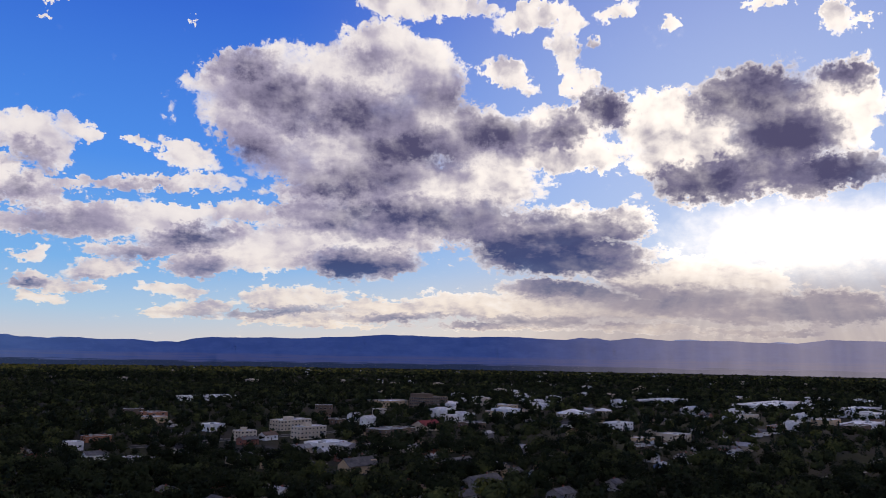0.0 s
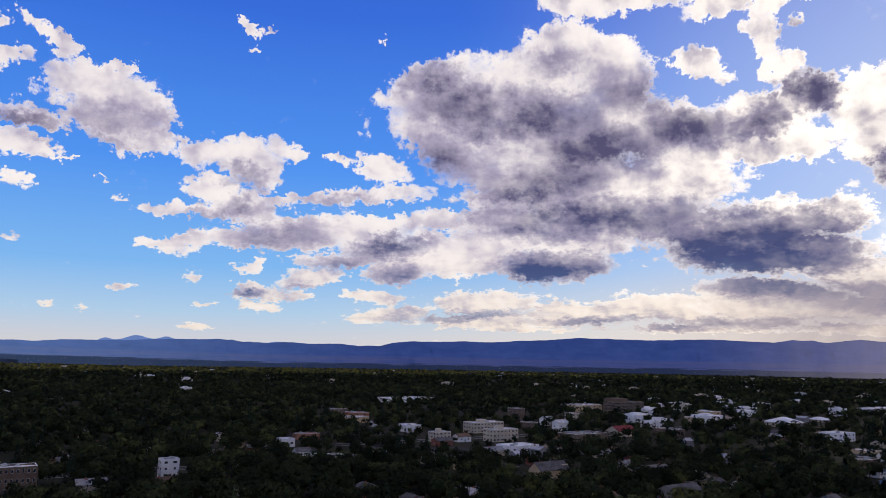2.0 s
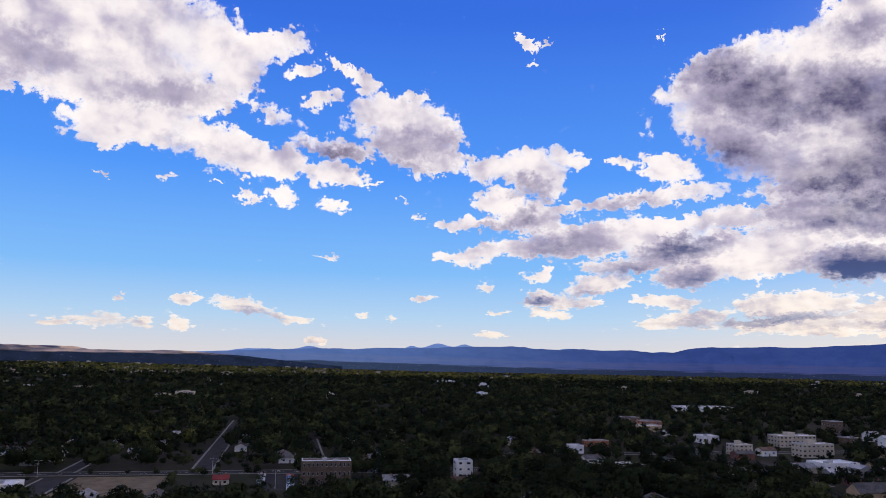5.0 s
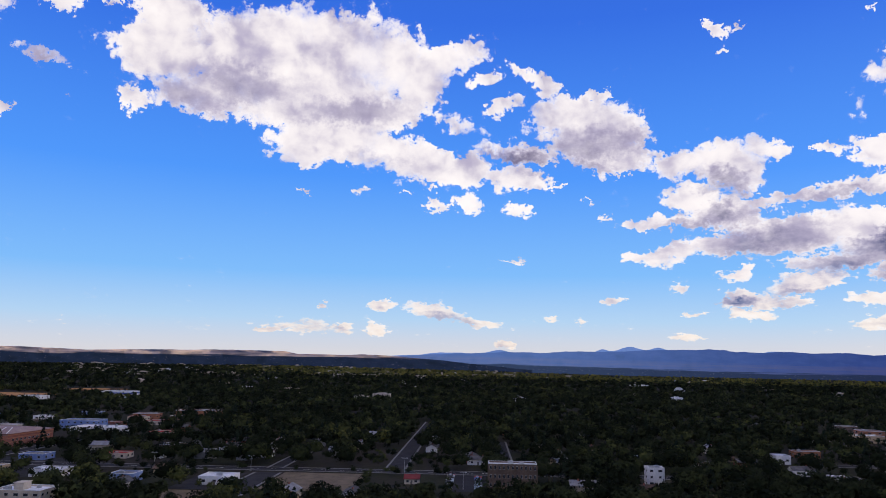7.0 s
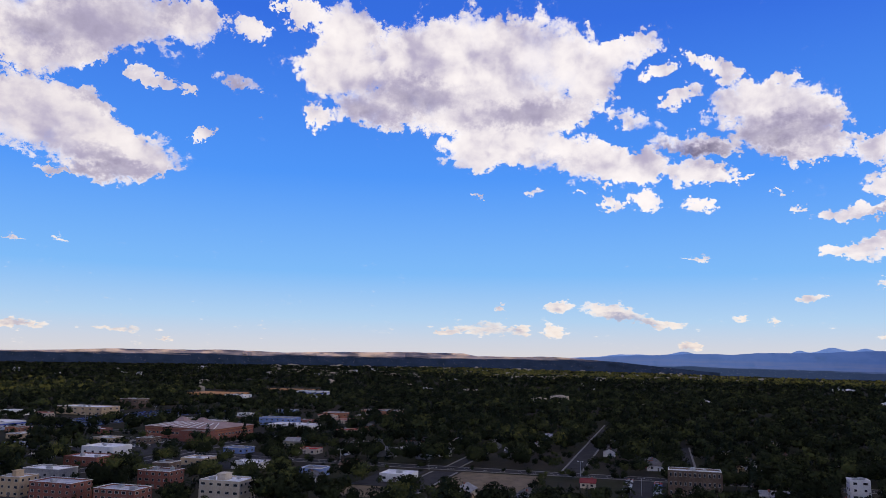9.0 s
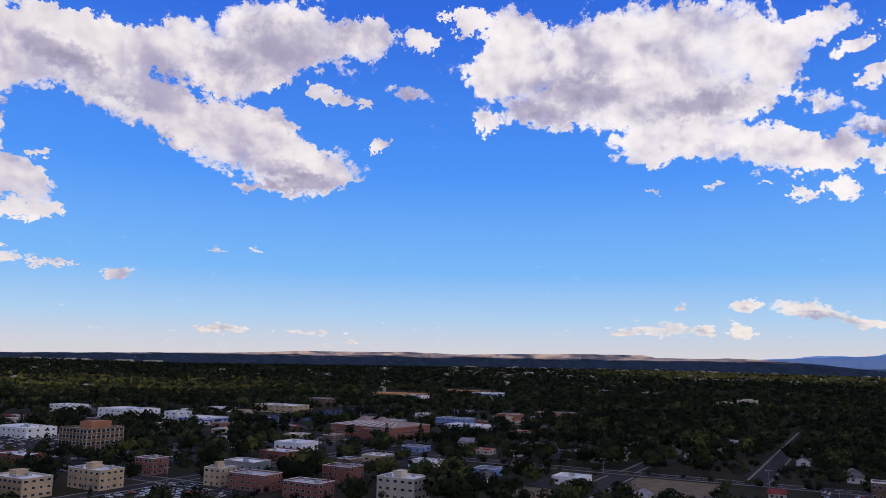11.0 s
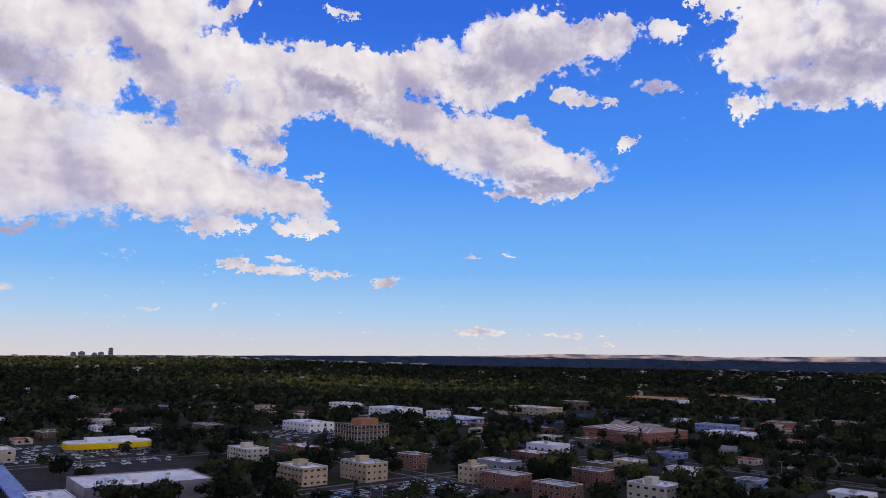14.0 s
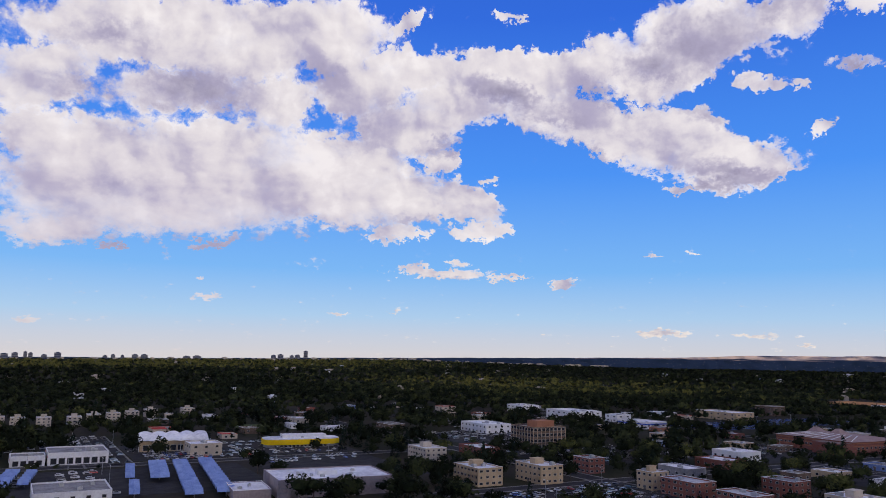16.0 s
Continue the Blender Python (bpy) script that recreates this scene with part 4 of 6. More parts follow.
def block(style, u, v, du, dv, h):
    """A low shop or workshop."""
    wall, roof, words = FINISH[style]
    keep_clear(u, v, du, dv, 4.0)
    open_view(u, v, du, dv)
    e = thing("commercial_building", words, "building", "commercial buildings of the town")
    shell(e, du, dv, h, M_WALL[wall], M_ROOF[roof], {"redroof": M_ROOF["red"], "redbrick": M_WALL["brick"]}.get(style))
    roof_units(e, du, dv, h - 0.6, 1 + int(du * dv / 350))
    far = u * u + v * v > 800 ** 2
    for side, length in ((0, dv), (1, du), (3, du)):
        if style == "whiteblue":
            x, y, k = dv / 2 + .03, du / 2 + .03, h * 0.62
            part("blue_band", {0: lambda: boxes((-x, x, -y, -y + .2, k, k + h * .16)), 1: lambda: boxes((x - .2, x, -y + .2, y, k, k + h * .16)), 3: lambda: boxes((-x, -x + .2, -y + .2, y, k, k + h * .16))}[side](), M_BLUE_SIGN, e, "painted blue band")
        if style == "dealer":
            n = max(2, int(length / 4.5))
            for i in range(n):
                put_window(e, side, (i + .5) / n * (length - 2) - (length - 2) / 2, h * .32, (length - 2) / n * .8, h * .52, du, dv, "shop_window")
        else:
            n = max(2, min(7, int(length / (9 if far else 5.5))))
            rows = 1 if h < 7 else 2
            for r in range(rows):
                for i in range(n):
                    put_window(e, side, ((i + .5) / n - .5) * length, h * (r + .5) / rows - .1, 2.0 if not far else 3.0, 1.5, du, dv)
    if style == "dealer":
        part("sign_panel", boxes((-4, 4, -du / 2 - .5, -du / 2 - .05, h * .35, h * 1.08)), M_TRIM, e, "white entrance panel")
        for a, b in ((-dv / 2, -4.2), (4.2, dv / 2)):
            part("red_band", boxes((a, b, -du / 2 - .2, -du / 2 - .04, h * .66, h * .72)), M_RED_SIGN, e, "thin red band")
    part("door", boxes((-.7, .7, -du / 2 - .06, -du / 2 + .02, 0, 2.2)), M_DOOR, e)
    ground_for(e, u, v)


brng_w = random.Random(8)


def flats(style, u, v, du, dv, h):
    """A three-storey block of flats."""
    wall, roof, words = FINISH[style]
    keep_clear(u, v, du, dv, 3.0)
    open_view(u, v, du, dv, 16.0)
    e = thing("apartment_building", words.replace("flat-roofed building", "three-storey apartment building"), "building", "apartment buildings")
    shell(e, du, dv, h, M_WALL[wall], M_ROOF["pale" if style == "redbrick" else roof])
    if style in ("tan", "white", "cream"):
        part("stair_tower", boxes((-dv * .18, dv * .02, -du * .2, du * .2, h - .6, h + 2.2), (-dv * .18 - .3, dv * .02 + .3, -du * .2 - .3, du * .2 + .3, h + 2.2, h + 2.45)), M_WALL[wall], e)
    roof_units(e, du, dv, h - .6, 2)
    floors = 3
    for side, length in ((0, dv), (1, du), (2, dv), (3, du)):
        n = max(2, int(length / 3.6))
        for f in range(floors):
            for i in range(n):
                put_window(e, side, ((i + .5) / n - .5) * length, (f + .55) * h / floors - .15, brng_w.choice((1.3, 1.9, 2.3)), 1.25, du, dv)
    if style in ("tan", "white"):
        for f in range(1, floors):
            z = f * h / floors
            part("balcony", boxes((dv * .22, dv * .46, -du / 2 - 1.3, -du / 2, z - .12, z), (dv * .22, dv * .46, -du / 2 - 1.3, -du / 2 - 1.2, z, z + 1.0)), M_WALL[wall], e)
    part("door", boxes((-.8, .8, -du / 2 - .06, -du / 2 + .02, 0, 2.2)), M_DOOR, e)
    ground_for(e, u, v)


def office(style, u, v, du, dv, h):
    """A taller office block with bands of windows between piers."""
    wall, roof, words = FINISH[style]
    keep_clear(u, v, du, dv, 4.0)
    open_view(u, v, du, dv)
    e = thing("office_building", words, "building")
    shell(e, du, dv, h, M_WALL[wall], M_ROOF[roof], None if style == "flat" else M_WALL["tan"], 0.8)
    roof_units(e, du, dv, h - .8, 3)
    if style == "brick":
        part("plant_room", boxes((-dv * .12, dv * .30, -du * .25, du * .3, h - .8, h + 4.0)), M_WALL["pink"], e, "orange-red rooftop plant room")
    if style == "hospital":
        part("upper_block", boxes((-dv * .5, -dv * .1, -du * .45, du * .45, h, h + 4.5)), M_WALL["brown"], e)
    floors = max(2, round(h / 3.9))
    for side, length in ((0, dv), (1, du), (2, dv), (3, du)):
        n = max(3, int(length / (2.2 if style == "flat" else 3.4)))
        x, y = dv / 2, du / 2
        for f in range(floors):
            for i in range(n):
                put_window(e, side, ((i + .5) / n - .5) * length, (f + .55) * h / floors, (1.1 if style == "flat" else 3.0), h / floors * (.42 if style == "flat" else .55), du, dv)
        for i in range(n + 1):
            a = (i / n - .5) * length
            c = {0: (a - .14, a + .14, -y - .3, -y), 1: (x, x + .3, a - .14, a + .14), 2: (a - .14, a + .14, y, y + .3), 3: (-x - .3, -x, a - .14, a + .14)}[side]
            part("pier", boxes((*c, 0, h - .9)), M_WALL["tan" if style == "brick" else wall], e)
    part("door", boxes((-1.2, 1.2, -du / 2 - .08, -du / 2 + .02, 0, 2.4)), M_DOOR, e)
    ground_for(e, u, v)


def gable(e, du, dv, h, wall, roof, pitch=0.5, over=0.5):
    """Walls and a ridged roof, the ridge along x."""
    x, y = dv / 2, du / 2
    top = h + y * pitch
    bm = bmesh.new()
    v = [bm.verts.new(c) for c in ((-x, -y, 0), (x, -y, 0), (x, y, 0), (-x, y, 0), (-x, -y, h), (x, -y, h), (x, y, h), (-x, y, h), (-x, 0, top), (x, 0, top))]
    for f in ((0, 1, 5, 4), (2, 3, 7, 6), (1, 2, 6, 9, 5), (3, 0, 4, 8, 7)):
        bm.faces.new([v[i] for i in f])
    part("wall", bm, wall, e)
    bm = bmesh.new()
    for s in (-1, 1):
        a = [(-x - over, s * (y + over), h - over * pitch), (x + over, s * (y + over), h - over * pitch), (x + over, 0, top), (-x - over, 0, top)]
        lo = [bm.verts.new((p_[0], p_[1], p_[2] + .03)) for p_ in a]
        hi = [bm.verts.new((p_[0], p_[1], p_[2] + .22)) for p_ in a]
        bm.faces.new(lo), bm.faces.new(hi)
        for i in range(4):
            bm.faces.new((lo[i], lo[(i + 1) % 4], hi[(i + 1) % 4], hi[i]))
    bmesh.ops.recalc_face_normals(bm, faces=bm.faces)
    part("roof", bm, roof, e)
    return top


def house_body(words, wall, roof, du, dv, h, pitch=0.5, chimney=True):
    e = thing("house", words, "house", "houses among the trees")
    top = gable(e, du, dv, h, wall, roof, pitch)
    for side, along in ((0, -.28), (0, .28), (1, .1), (3, -.1)):
        put_window(e, side, along * (dv if side == 0 else du), h * .55, 1.5, 1.2, du, dv)
    part("door", boxes((-.5, .5, -du / 2 - .06, -du / 2 + .02, 0, 2.1)), M_DOOR, e)
    if chimney:
        part("chimney", boxes((dv * .2, dv * .2 + .8, .3, 1.1, h, top + .8)), M_WALL["brick"], e)
    return e


def house(style, u, v, du, dv, h):
    wall, roof, words = FINISH[style]
    if style == "white":
        roof, words = "pale", "white gabled wooden house"
    if style == "redroof":
        roof, words = "dull red", "small cream building with a dull dark red roof"
    if style == "tan":
        roof, words = "shingle", "tan gabled house with dark roof"
    du, dv = max(du, 7.0), max(dv, 8.0)
    open_view(u, v, du, dv, 11.0)
    keep_clear(u, v, du, dv, 2.5)
    e = house_body(words, M_WALL[wall], M_ROOF[roof], du, dv, max(h * .8, 3.0), 0.75 if style == "church" else 0.5, style != "church")
    if style == "church":
        part("entrance_gable", boxes((dv / 2 - 3, dv / 2 + 1.2, -du * .3, du * .3, 0, h * 1.1)), M_WALL["tan"], e)
    ground_for(e, u, v)


def pavilion(style, u, v, du, dv, h):
    """A white hall under a low pyramid roof."""
    keep_clear(u, v, du, dv, 3.0)
    open_view(u, v, du, dv, 16.0)
    e = thing("pavilion", "white hall under a low pyramid roof", "building", "pavilions with white pyramid roofs")
    x, y = dv / 2, du / 2
    part("wall", boxes((-x * .9, x * .9, -y * .9, y * .9, 0, h * .55)), M_WALL["cream"], e)
    bm = bmesh.new()
    lo = [bm.verts.new((sx * x, sy * y, h * .55)) for sx, sy in ((-1, -1), (1, -1), (1, 1), (-1, 1))]
    hi = [bm.verts.new((sx * x * .08, sy * y * .08, h * 1.15)) for sx, sy in ((-1, -1), (1, -1), (1, 1), (-1, 1))]
    bm.faces.new(lo), bm.faces.new(hi)
    for i in range(4):
        bm.faces.new((lo[i], lo[(i + 1) % 4], hi[(i + 1) % 4], hi[i]))
    bmesh.ops.recalc_face_normals(bm, faces=bm.faces)
    part("roof", bm, M_ROOF["white"], e)
    for side, length in ((0, dv), (1, du), (3, du)):
        for i in range(4):
            put_window(e, side, ((i + .5) / 4 - .5) * length * .85, h * .28, 2.2, h * .3, du * .9, dv * .9)
    ground_for(e, u, v)


# kind, finish, place along the two street directions, size along them, height
block('cream', 117.1, -522.8, 20.6, 20.6, 8.0)
block('dealer', 12.2, -509.1, 18.3, 18.3, 6.1)
block('dealer', 39.3, -516.9, 33.3, 33.3, 7.3)
block('greyroof', 28.2, -384.7, 32.3, 32.3, 5.1)
office('brick', 358.3, -472.7, 29.6, 29.6, 16.4)
block('white', 386.9, -593.2, 26.7, 44.5, 8.4)
block('white', 569.5, -693.3, 34.5, 57.4, 9.8)
block('white', 591.9, -643.2, 19.9, 19.9, 7.9)
block('whiteblue', 565.7, -578.7, 28.7, 41.0, 6.6)
block('white', 584.2, -815.2, 25.4, 36.2, 8.5)
block('redroof', 471.1, -819.6, 18.4, 18.4, 8.1)
block('tan', 746.3, -631.2, 30.6, 61.3, 9.0)
block('brown', 857.3, -654.2, 22.2, 27.7, 12.0)
block('whiteblue', 1250.3, -587.1, 30.5, 50.8, 10.6)
block('white', 1078.9, -633.6, 25.9, 32.3, 9.7)
flats('tan', 260.2, -337.2, 14.6, 24.3, 9.9)
flats('tan', 225.5, -345.7, 15.5, 25.9, 9.5)
flats('tan', 301.3, -292.1, 11.7, 11.7, 9.3)
block('greygreen', 347.1, -315.7, 14.3, 23.8, 6.2)
flats('redbrick', 301.3, -267.5, 14.2, 23.6, 8.3)
flats('redbrick', 298.1, -230.5, 13.0, 21.6, 7.8)
flats('redbrick', 308.8, -353.0, 11.8, 14.7, 9.0)
flats('cream', 245.3, -441.9, 15.4, 25.7, 8.6)
block('redbrick', 293.9, -454.2, 15.5, 31.0, 5.6)
block('white', 442.4, -357.1, 19.8, 24.7, 6.7)
block('redbrick', 402.7, -336.3, 19.4, 24.2, 5.5)
flats('redbrick', 345.6, -244.7, 13.1, 18.7, 8.9)
flats('cream', 320.6, -190.4, 14.8, 21.1, 10.8)
block('white', 425.2, -237.7, 14.6, 18.2, 4.1)
block('bluegrey', 412.2, -188.6, 13.3, 13.3, 4.7)
block('white', 413.3, -137.1, 16.1, 17.8, 4.4)
block('pinkbrick', 832.2, -359.3, 17.9, 25.6, 5.7)
block('pinkbrick', 902.5, -324.9, 26.5, 53.1, 5.2)
block('bluegrey', 709.4, -367.2, 21.4, 35.6, 7.8)
block('white', 678.8, -335.5, 25.8, 43.0, 4.7)
office('flat', 417.6, 22.4, 11.7, 25.9, 13.5)
flats('white3', 439.4, 103.3, 8.6, 9.6, 10.2)
house('redroof', 426.7, -32.7, 6.2, 6.2, 3.1)
flats('cream', 586.8, 425.8, 17.2, 34.5, 9.5)
flats('cream', 516.4, 393.0, 13.4, 26.7, 10.1)
flats('cream', 533.5, 342.4, 12.0, 14.9, 8.1)
block('brown', 683.8, 541.3, 14.2, 14.2, 13.7)
block('white', 448.9, 357.3, 18.3, 26.2, 5.5)
block('white', 466.3, 212.7, 13.3, 22.1, 3.5)
block('white', 1046.3, 607.7, 40.7, 81.4, 6.5)
block('tan', 771.8, 725.4, 23.9, 47.8, 9.2)
house('church', 335.5, 290.5, 10.6, 21.2, 7.8)
office('hospital', 733.9, 763.2, 27.8, 46.3, 14.9)
block('brown', 791.6, 738.5, 25.5, 50.9, 8.4)
house('redroof', 506.0, 524.4, 16.6, 23.7, 6.2)
house('white', 622.1, 533.6, 9.7, 12.1, 8.1)
house('white', 569.8, 506.4, 10.4, 13.0, 9.7)
block('white', 556.1, 620.6, 15.5, 19.4, 7.1)
block('tan', 628.7, 804.2, 17.0, 24.2, 7.9)
block('tan', 571.4, 730.0, 25.4, 50.9, 7.1)
pavilion('white', 509.4, 778.3, 31.7, 31.7, 9.0)
pavilion('white', 534.7, 888.3, 21.8, 21.8, 5.0)
block('white', 584.9, 1152.0, 41.9, 104.8, 7.7)
block('white', 568.2, 1407.5, 31.8, 63.6, 6.0)
block('white', 459.8, 1486.5, 22.2, 22.2, 8.0)
block('white', 436.7, 1221.1, 53.5, 178.3, 7.2)
block('tan', 272.5, 930.7, 21.1, 35.2, 6.7)
block('pinkbrick', 280.8, 814.4, 17.5, 35.0, 5.0)
block('white', 305.4, 1194.1, 32.8, 65.6, 8.3)
block('white', 236.8, 935.1, 28.5, 71.2, 4.7)
house('blue', 227.1, 449.6, 6.1, 6.1, 4.1)
house('redroof', 209.4, 436.5, 7.8, 7.8, 3.9)
house('white', 236.2, 495.6, 6.9, 6.9, 5.2)
house('white', 227.5, 497.4, 7.1, 7.1, 5.2)
house('white', 216.6, 538.3, 12.0, 15.0, 5.4)
house('grey', 208.6, 359.6, 6.0, 6.0, 4.9)
house('grey', 213.3, 317.4, 9.2, 13.1, 3.4)
house('grey', 260.5, 313.1, 11.0, 22.0, 4.8)
house('grey', 322.8, 365.3, 10.1, 16.8, 3.8)
house('tan', 271.2, 352.8, 9.0, 11.3, 4.1)
block('white', 1031.1, 564.0, 11.5, 23.0, 4.8)
block('white', 1041.8, 627.0, 21.7, 54.3, 5.0)

# more shops, workshops and flats that fill the streets between them
brng = random.Random(21)


def taken(u, v, m):
    return any(abs(u - a) < hu + m and abs(v - b) < hv + m for a, b, hu, hv in CLEAR)


def fill_town(count, r0, r1, az0, az1, make, styles, sizes, heights):
    made = tries = 0
    while made < count and tries < 4000:
        tries += 1
        r, a = brng.uniform(r0, r1), radians(brng.uniform(az0, az1))
        x, y = -r * math.sin(a), r * math.cos(a)
        u, v = x * UX + y * UY, x * VX + y * VY
        du, dv = brng.uniform(*sizes), brng.uniform(*sizes) * brng.choice((1.0, 1.8))
        if taken(u, v, max(du, dv) / 2 + 3):
            continue
        make(brng.choice(styles), round(u, 1), round(v, 1), round(du, 1), round(dv, 1), round(brng.uniform(*heights), 1))
        made += 1


for u, v in ((8, -780), (29, -778.5), (54, -777), (72.5, -801), (91.5, -817.5), (111.5, -837), (132.5, -858), (173, -870.5), (-8, -794)):
    flats("cream", u, v, 12, 16, 8.0)

# ---- the large halls ----
# warehouse with a white roof
keep_clear(144, -358.5, 66, 44, 5)
e = thing("warehouse", "long mauve-grey warehouse with a white flat roof", "warehouse")
shell(e, 66, 44, 9.6, M_WALL["mauve"], M_ROOF["white"], M_WALL["mauve"], 0.5)
for z in (2.6, 5.2, 7.6):
    part("wall_band", boxes((22.03, 22.10, -33, 33, z, z + .25)), M_WALL["grey"], e)
part("front_bay", boxes((22.02, 23.2, 8, 16, 0, 9.9)), M_WALL["mauve"], e)
part("door", boxes((23.22, 23.3, 11, 12.6, 0, 2.4)), M_DOOR, e)
part("loading_door", boxes((22.04, 22.14, -26, -22, 0, 4)), M_DOOR, e)
part("roof_house", boxes((-2, 6, -7, 4, 9.1, 11.6)), M_TRIM, e)
roof_units(e, 60, 40, 9.1, 6)
ground_for(e, 144, -358.5, -6, 0.87)
keep_clear(103.5, -357.5, 20, 30, 2)
e = thing("warehouse_annex", "low annex with a white flat roof beside the warehouse", "warehouse")
shell(e, 20, 30, 5.2, M_WALL["mauve"], M_ROOF["white"], None, 0.4)
roof_units(e, 20, 30, 4.8, 2)
ground_for(e, 103.5, -357.5, -6, 0.87)

# showroom hall under a white rippling membrane roof
keep_clear(103.5, -560, 50, 32, 5)
e = thing("membrane_hall", "tan hall under a white rippling membrane roof", "hall")
du, dv, h = 50.0, 34.0, 8.0
part("wall", boxes((-dv / 2, dv / 2, -du / 2, du / 2, 0, h)), M_WALL["tan"], e)
nw = 60
verts, faces = [], []
for i in range(nw + 1):
    yy = (i / nw - .5) * (du + 3)
    crest = abs(math.sin(math.pi * 5 * i / nw)) ** 0.8
    for xx, zz in ((dv / 2 + 3, h + .2 + .5 * crest), (dv / 4, h + 3.4 + 1.4 * crest), (0, h + 4.6 + 1.8 * crest), (-dv / 4, h + 3.4 + 1.4 * crest), (-dv / 2 - 3, h + .2 + .5 * crest)):
        verts.append((xx, yy, zz))
for i in range(nw):
    for k in range(4):
        q = i * 5 + k
        faces.append((q, q + 1, q + 6, q + 5))
me = sheet_mesh("roof", verts, faces, M_ROOF["white"], True)
ob = part("roof", me, None, e, "white rippling membrane roof")
md = ob.modifiers.new("thick", "SOLIDIFY")
md.thickness = 0.15
for i in range(6):
    yy = (i / 5 - .5) * (du + 2)
    part("mast", boxes((dv / 2 + 2.6, dv / 2 + 2.9, yy - .15, yy + .15, 0, h + .5)), M_TRIM, e)
for i in range(9):
    put_window(e, 1, (i - 4) * 5.2, 3.0, 4.2, 4.6, du, dv, "shop_window")
ground_for(e, 103.5, -560, -6, 0.87)

# yellow-walled hall with rounded corners
keep_clear(194, -548, 62, 26, 5)
e = thing("yellow_hall", "long hall with a bright yellow rounded wall", "hall")


def round_slab(du, dv, z0, z1, rad):
    bm = bmesh.new()
    pts = []
    for cx, cy, a0 in ((dv / 2 - rad, du / 2 - rad, 0), (-dv / 2 + rad, du / 2 - rad, 90), (-dv / 2 + rad, -du / 2 + rad, 180), (dv / 2 - rad, -du / 2 + rad, 270)):
        for k in range(7):
            a = radians(a0 + k * 15)
            pts.append((cx + rad * math.cos(a), cy + rad * math.sin(a)))
    lo = [bm.verts.new((*q, z0)) for q in pts]
    hi = [bm.verts.new((*q, z1)) for q in pts]
    bm.faces.new(lo[::-1]), bm.faces.new(hi)
    for i in range(len(pts)):
        bm.faces.new((lo[i], lo[(i + 1) % len(pts)], hi[(i + 1) % len(pts)], hi[i]))
    return bm


part("base", round_slab(64, 25, 0, 2.2, 9), M_WALL["grey"], e)
part("wall", round_slab(66, 27, 2.2, 6.4, 10), M_WALL["yellow"], e, "bright yellow wall")
part("roof", round_slab(65, 26, 6.4, 7.0, 9.6), M_ROOF["white"], e)
part("upper_storey", boxes((-10, 2, -16, 22, 7.0, 9.4)), M_WALL["white"], e)
roof_units(e, 50, 18, 7.0, 5)
for i in range(12):
    put_window(e, 1, (i - 5.5) * 3.4, 1.2, 2.6, 1.8, 60, 25.1, "shop_window")
ground_for(e, 194, -548, -6, 0.87)

# brick school with a low ribbed roof
keep_clear(578, -373.5, 60, 74, 6)
e = thing("school", "large red brick school with a low ribbed roof", "school")
part("wall", boxes((-37, 37, -29, 29, 0, 10.0), (10, 37, -42, -29.01, 0, 9.0)), M_WALL["brick"], e)
for z in (3.2, 6.4, 8.6):
    part("stone_band", boxes((-37.06, 37.06, -29.06, -29.0, z, z + .5), (37.0, 37.06, -29.0, 29.06, z, z + .5)), M_WALL["pink"], e)
bm = bmesh.new()
lo = [bm.verts.new(c) for c in ((-38, -30, 10), (38, -30, 10), (38, 30, 10), (-38, 30, 10))]
hi = [bm.verts.new(c) for c in ((-20, -6, 12.6), (24, -6, 12.6), (24, 12, 12.6), (-20, 12, 12.6))]
bm.faces.new(hi), bm.faces.new(lo[::-1])
for i in range(4):
    bm.faces.new((lo[i], lo[(i + 1) % 4], hi[(i + 1) % 4], hi[i]))
part("roof", bm, M_ROOF["clay"], e)
for i in range(9):
    f = i / 8
    a, b = Vector((-36 + 72 * f, -29.6, 10.15)), Vector((-20 + 44 * f, -6, 12.75))
    bm = bmesh.new()
    w = Vector((.35, 0, 0))
    q = [bm.verts.new(c) for c in (a - w, a + w, b + w, b - w)]
    top_ = [bm.verts.new(c.co + Vector((0, 0, .3))) for c in q]
    bm.faces.new(top_)
    for k in range(4):
        bm.faces.new((q[k], q[(k + 1) % 4], top_[(k + 1) % 4], top_[k]))
    part("roof_rib", bm, M_TRIM, e)
for cx in (-26, -4):
    bm = bmesh.new()
    q = [bm.verts.new((cx + sx * 6, 8 + sy * 6, 11.6)) for sx, sy in ((-1, -1), (1, -1), (1, 1), (-1, 1))]
    tip = [bm.verts.new((cx + sx * 1.5, 8 + sy * 1.5, 16.0)) for sx, sy in ((-1, -1), (1, -1), (1, 1), (-1, 1))]
    bm.faces.new(tip)
    for k in range(4):
        bm.faces.new((q[k], q[(k + 1) % 4], tip[(k + 1) % 4], tip[k]))
    part("skylight", bm, M_ROOF["clay"], e)
for i in range(12):
    put_window(e, 0, (i - 7.5) * 4.2, 5.0, 2.6, 1.6, 58, 74)
for i in range(10):
    put_window(e, 1, (i - 4.5) * 5.0, 5.0, 2.6, 1.6, 58, 74)
ground_for(e, 578, -373.5, -4, 0.94)

# blue zigzag shade canopies over the rows of parked cars
M_CANOPY = surface("blue_canopy_cloth", (0.13, 0.20, 0.42), (0.24, 0.33, 0.58), 1.5, 0.7)


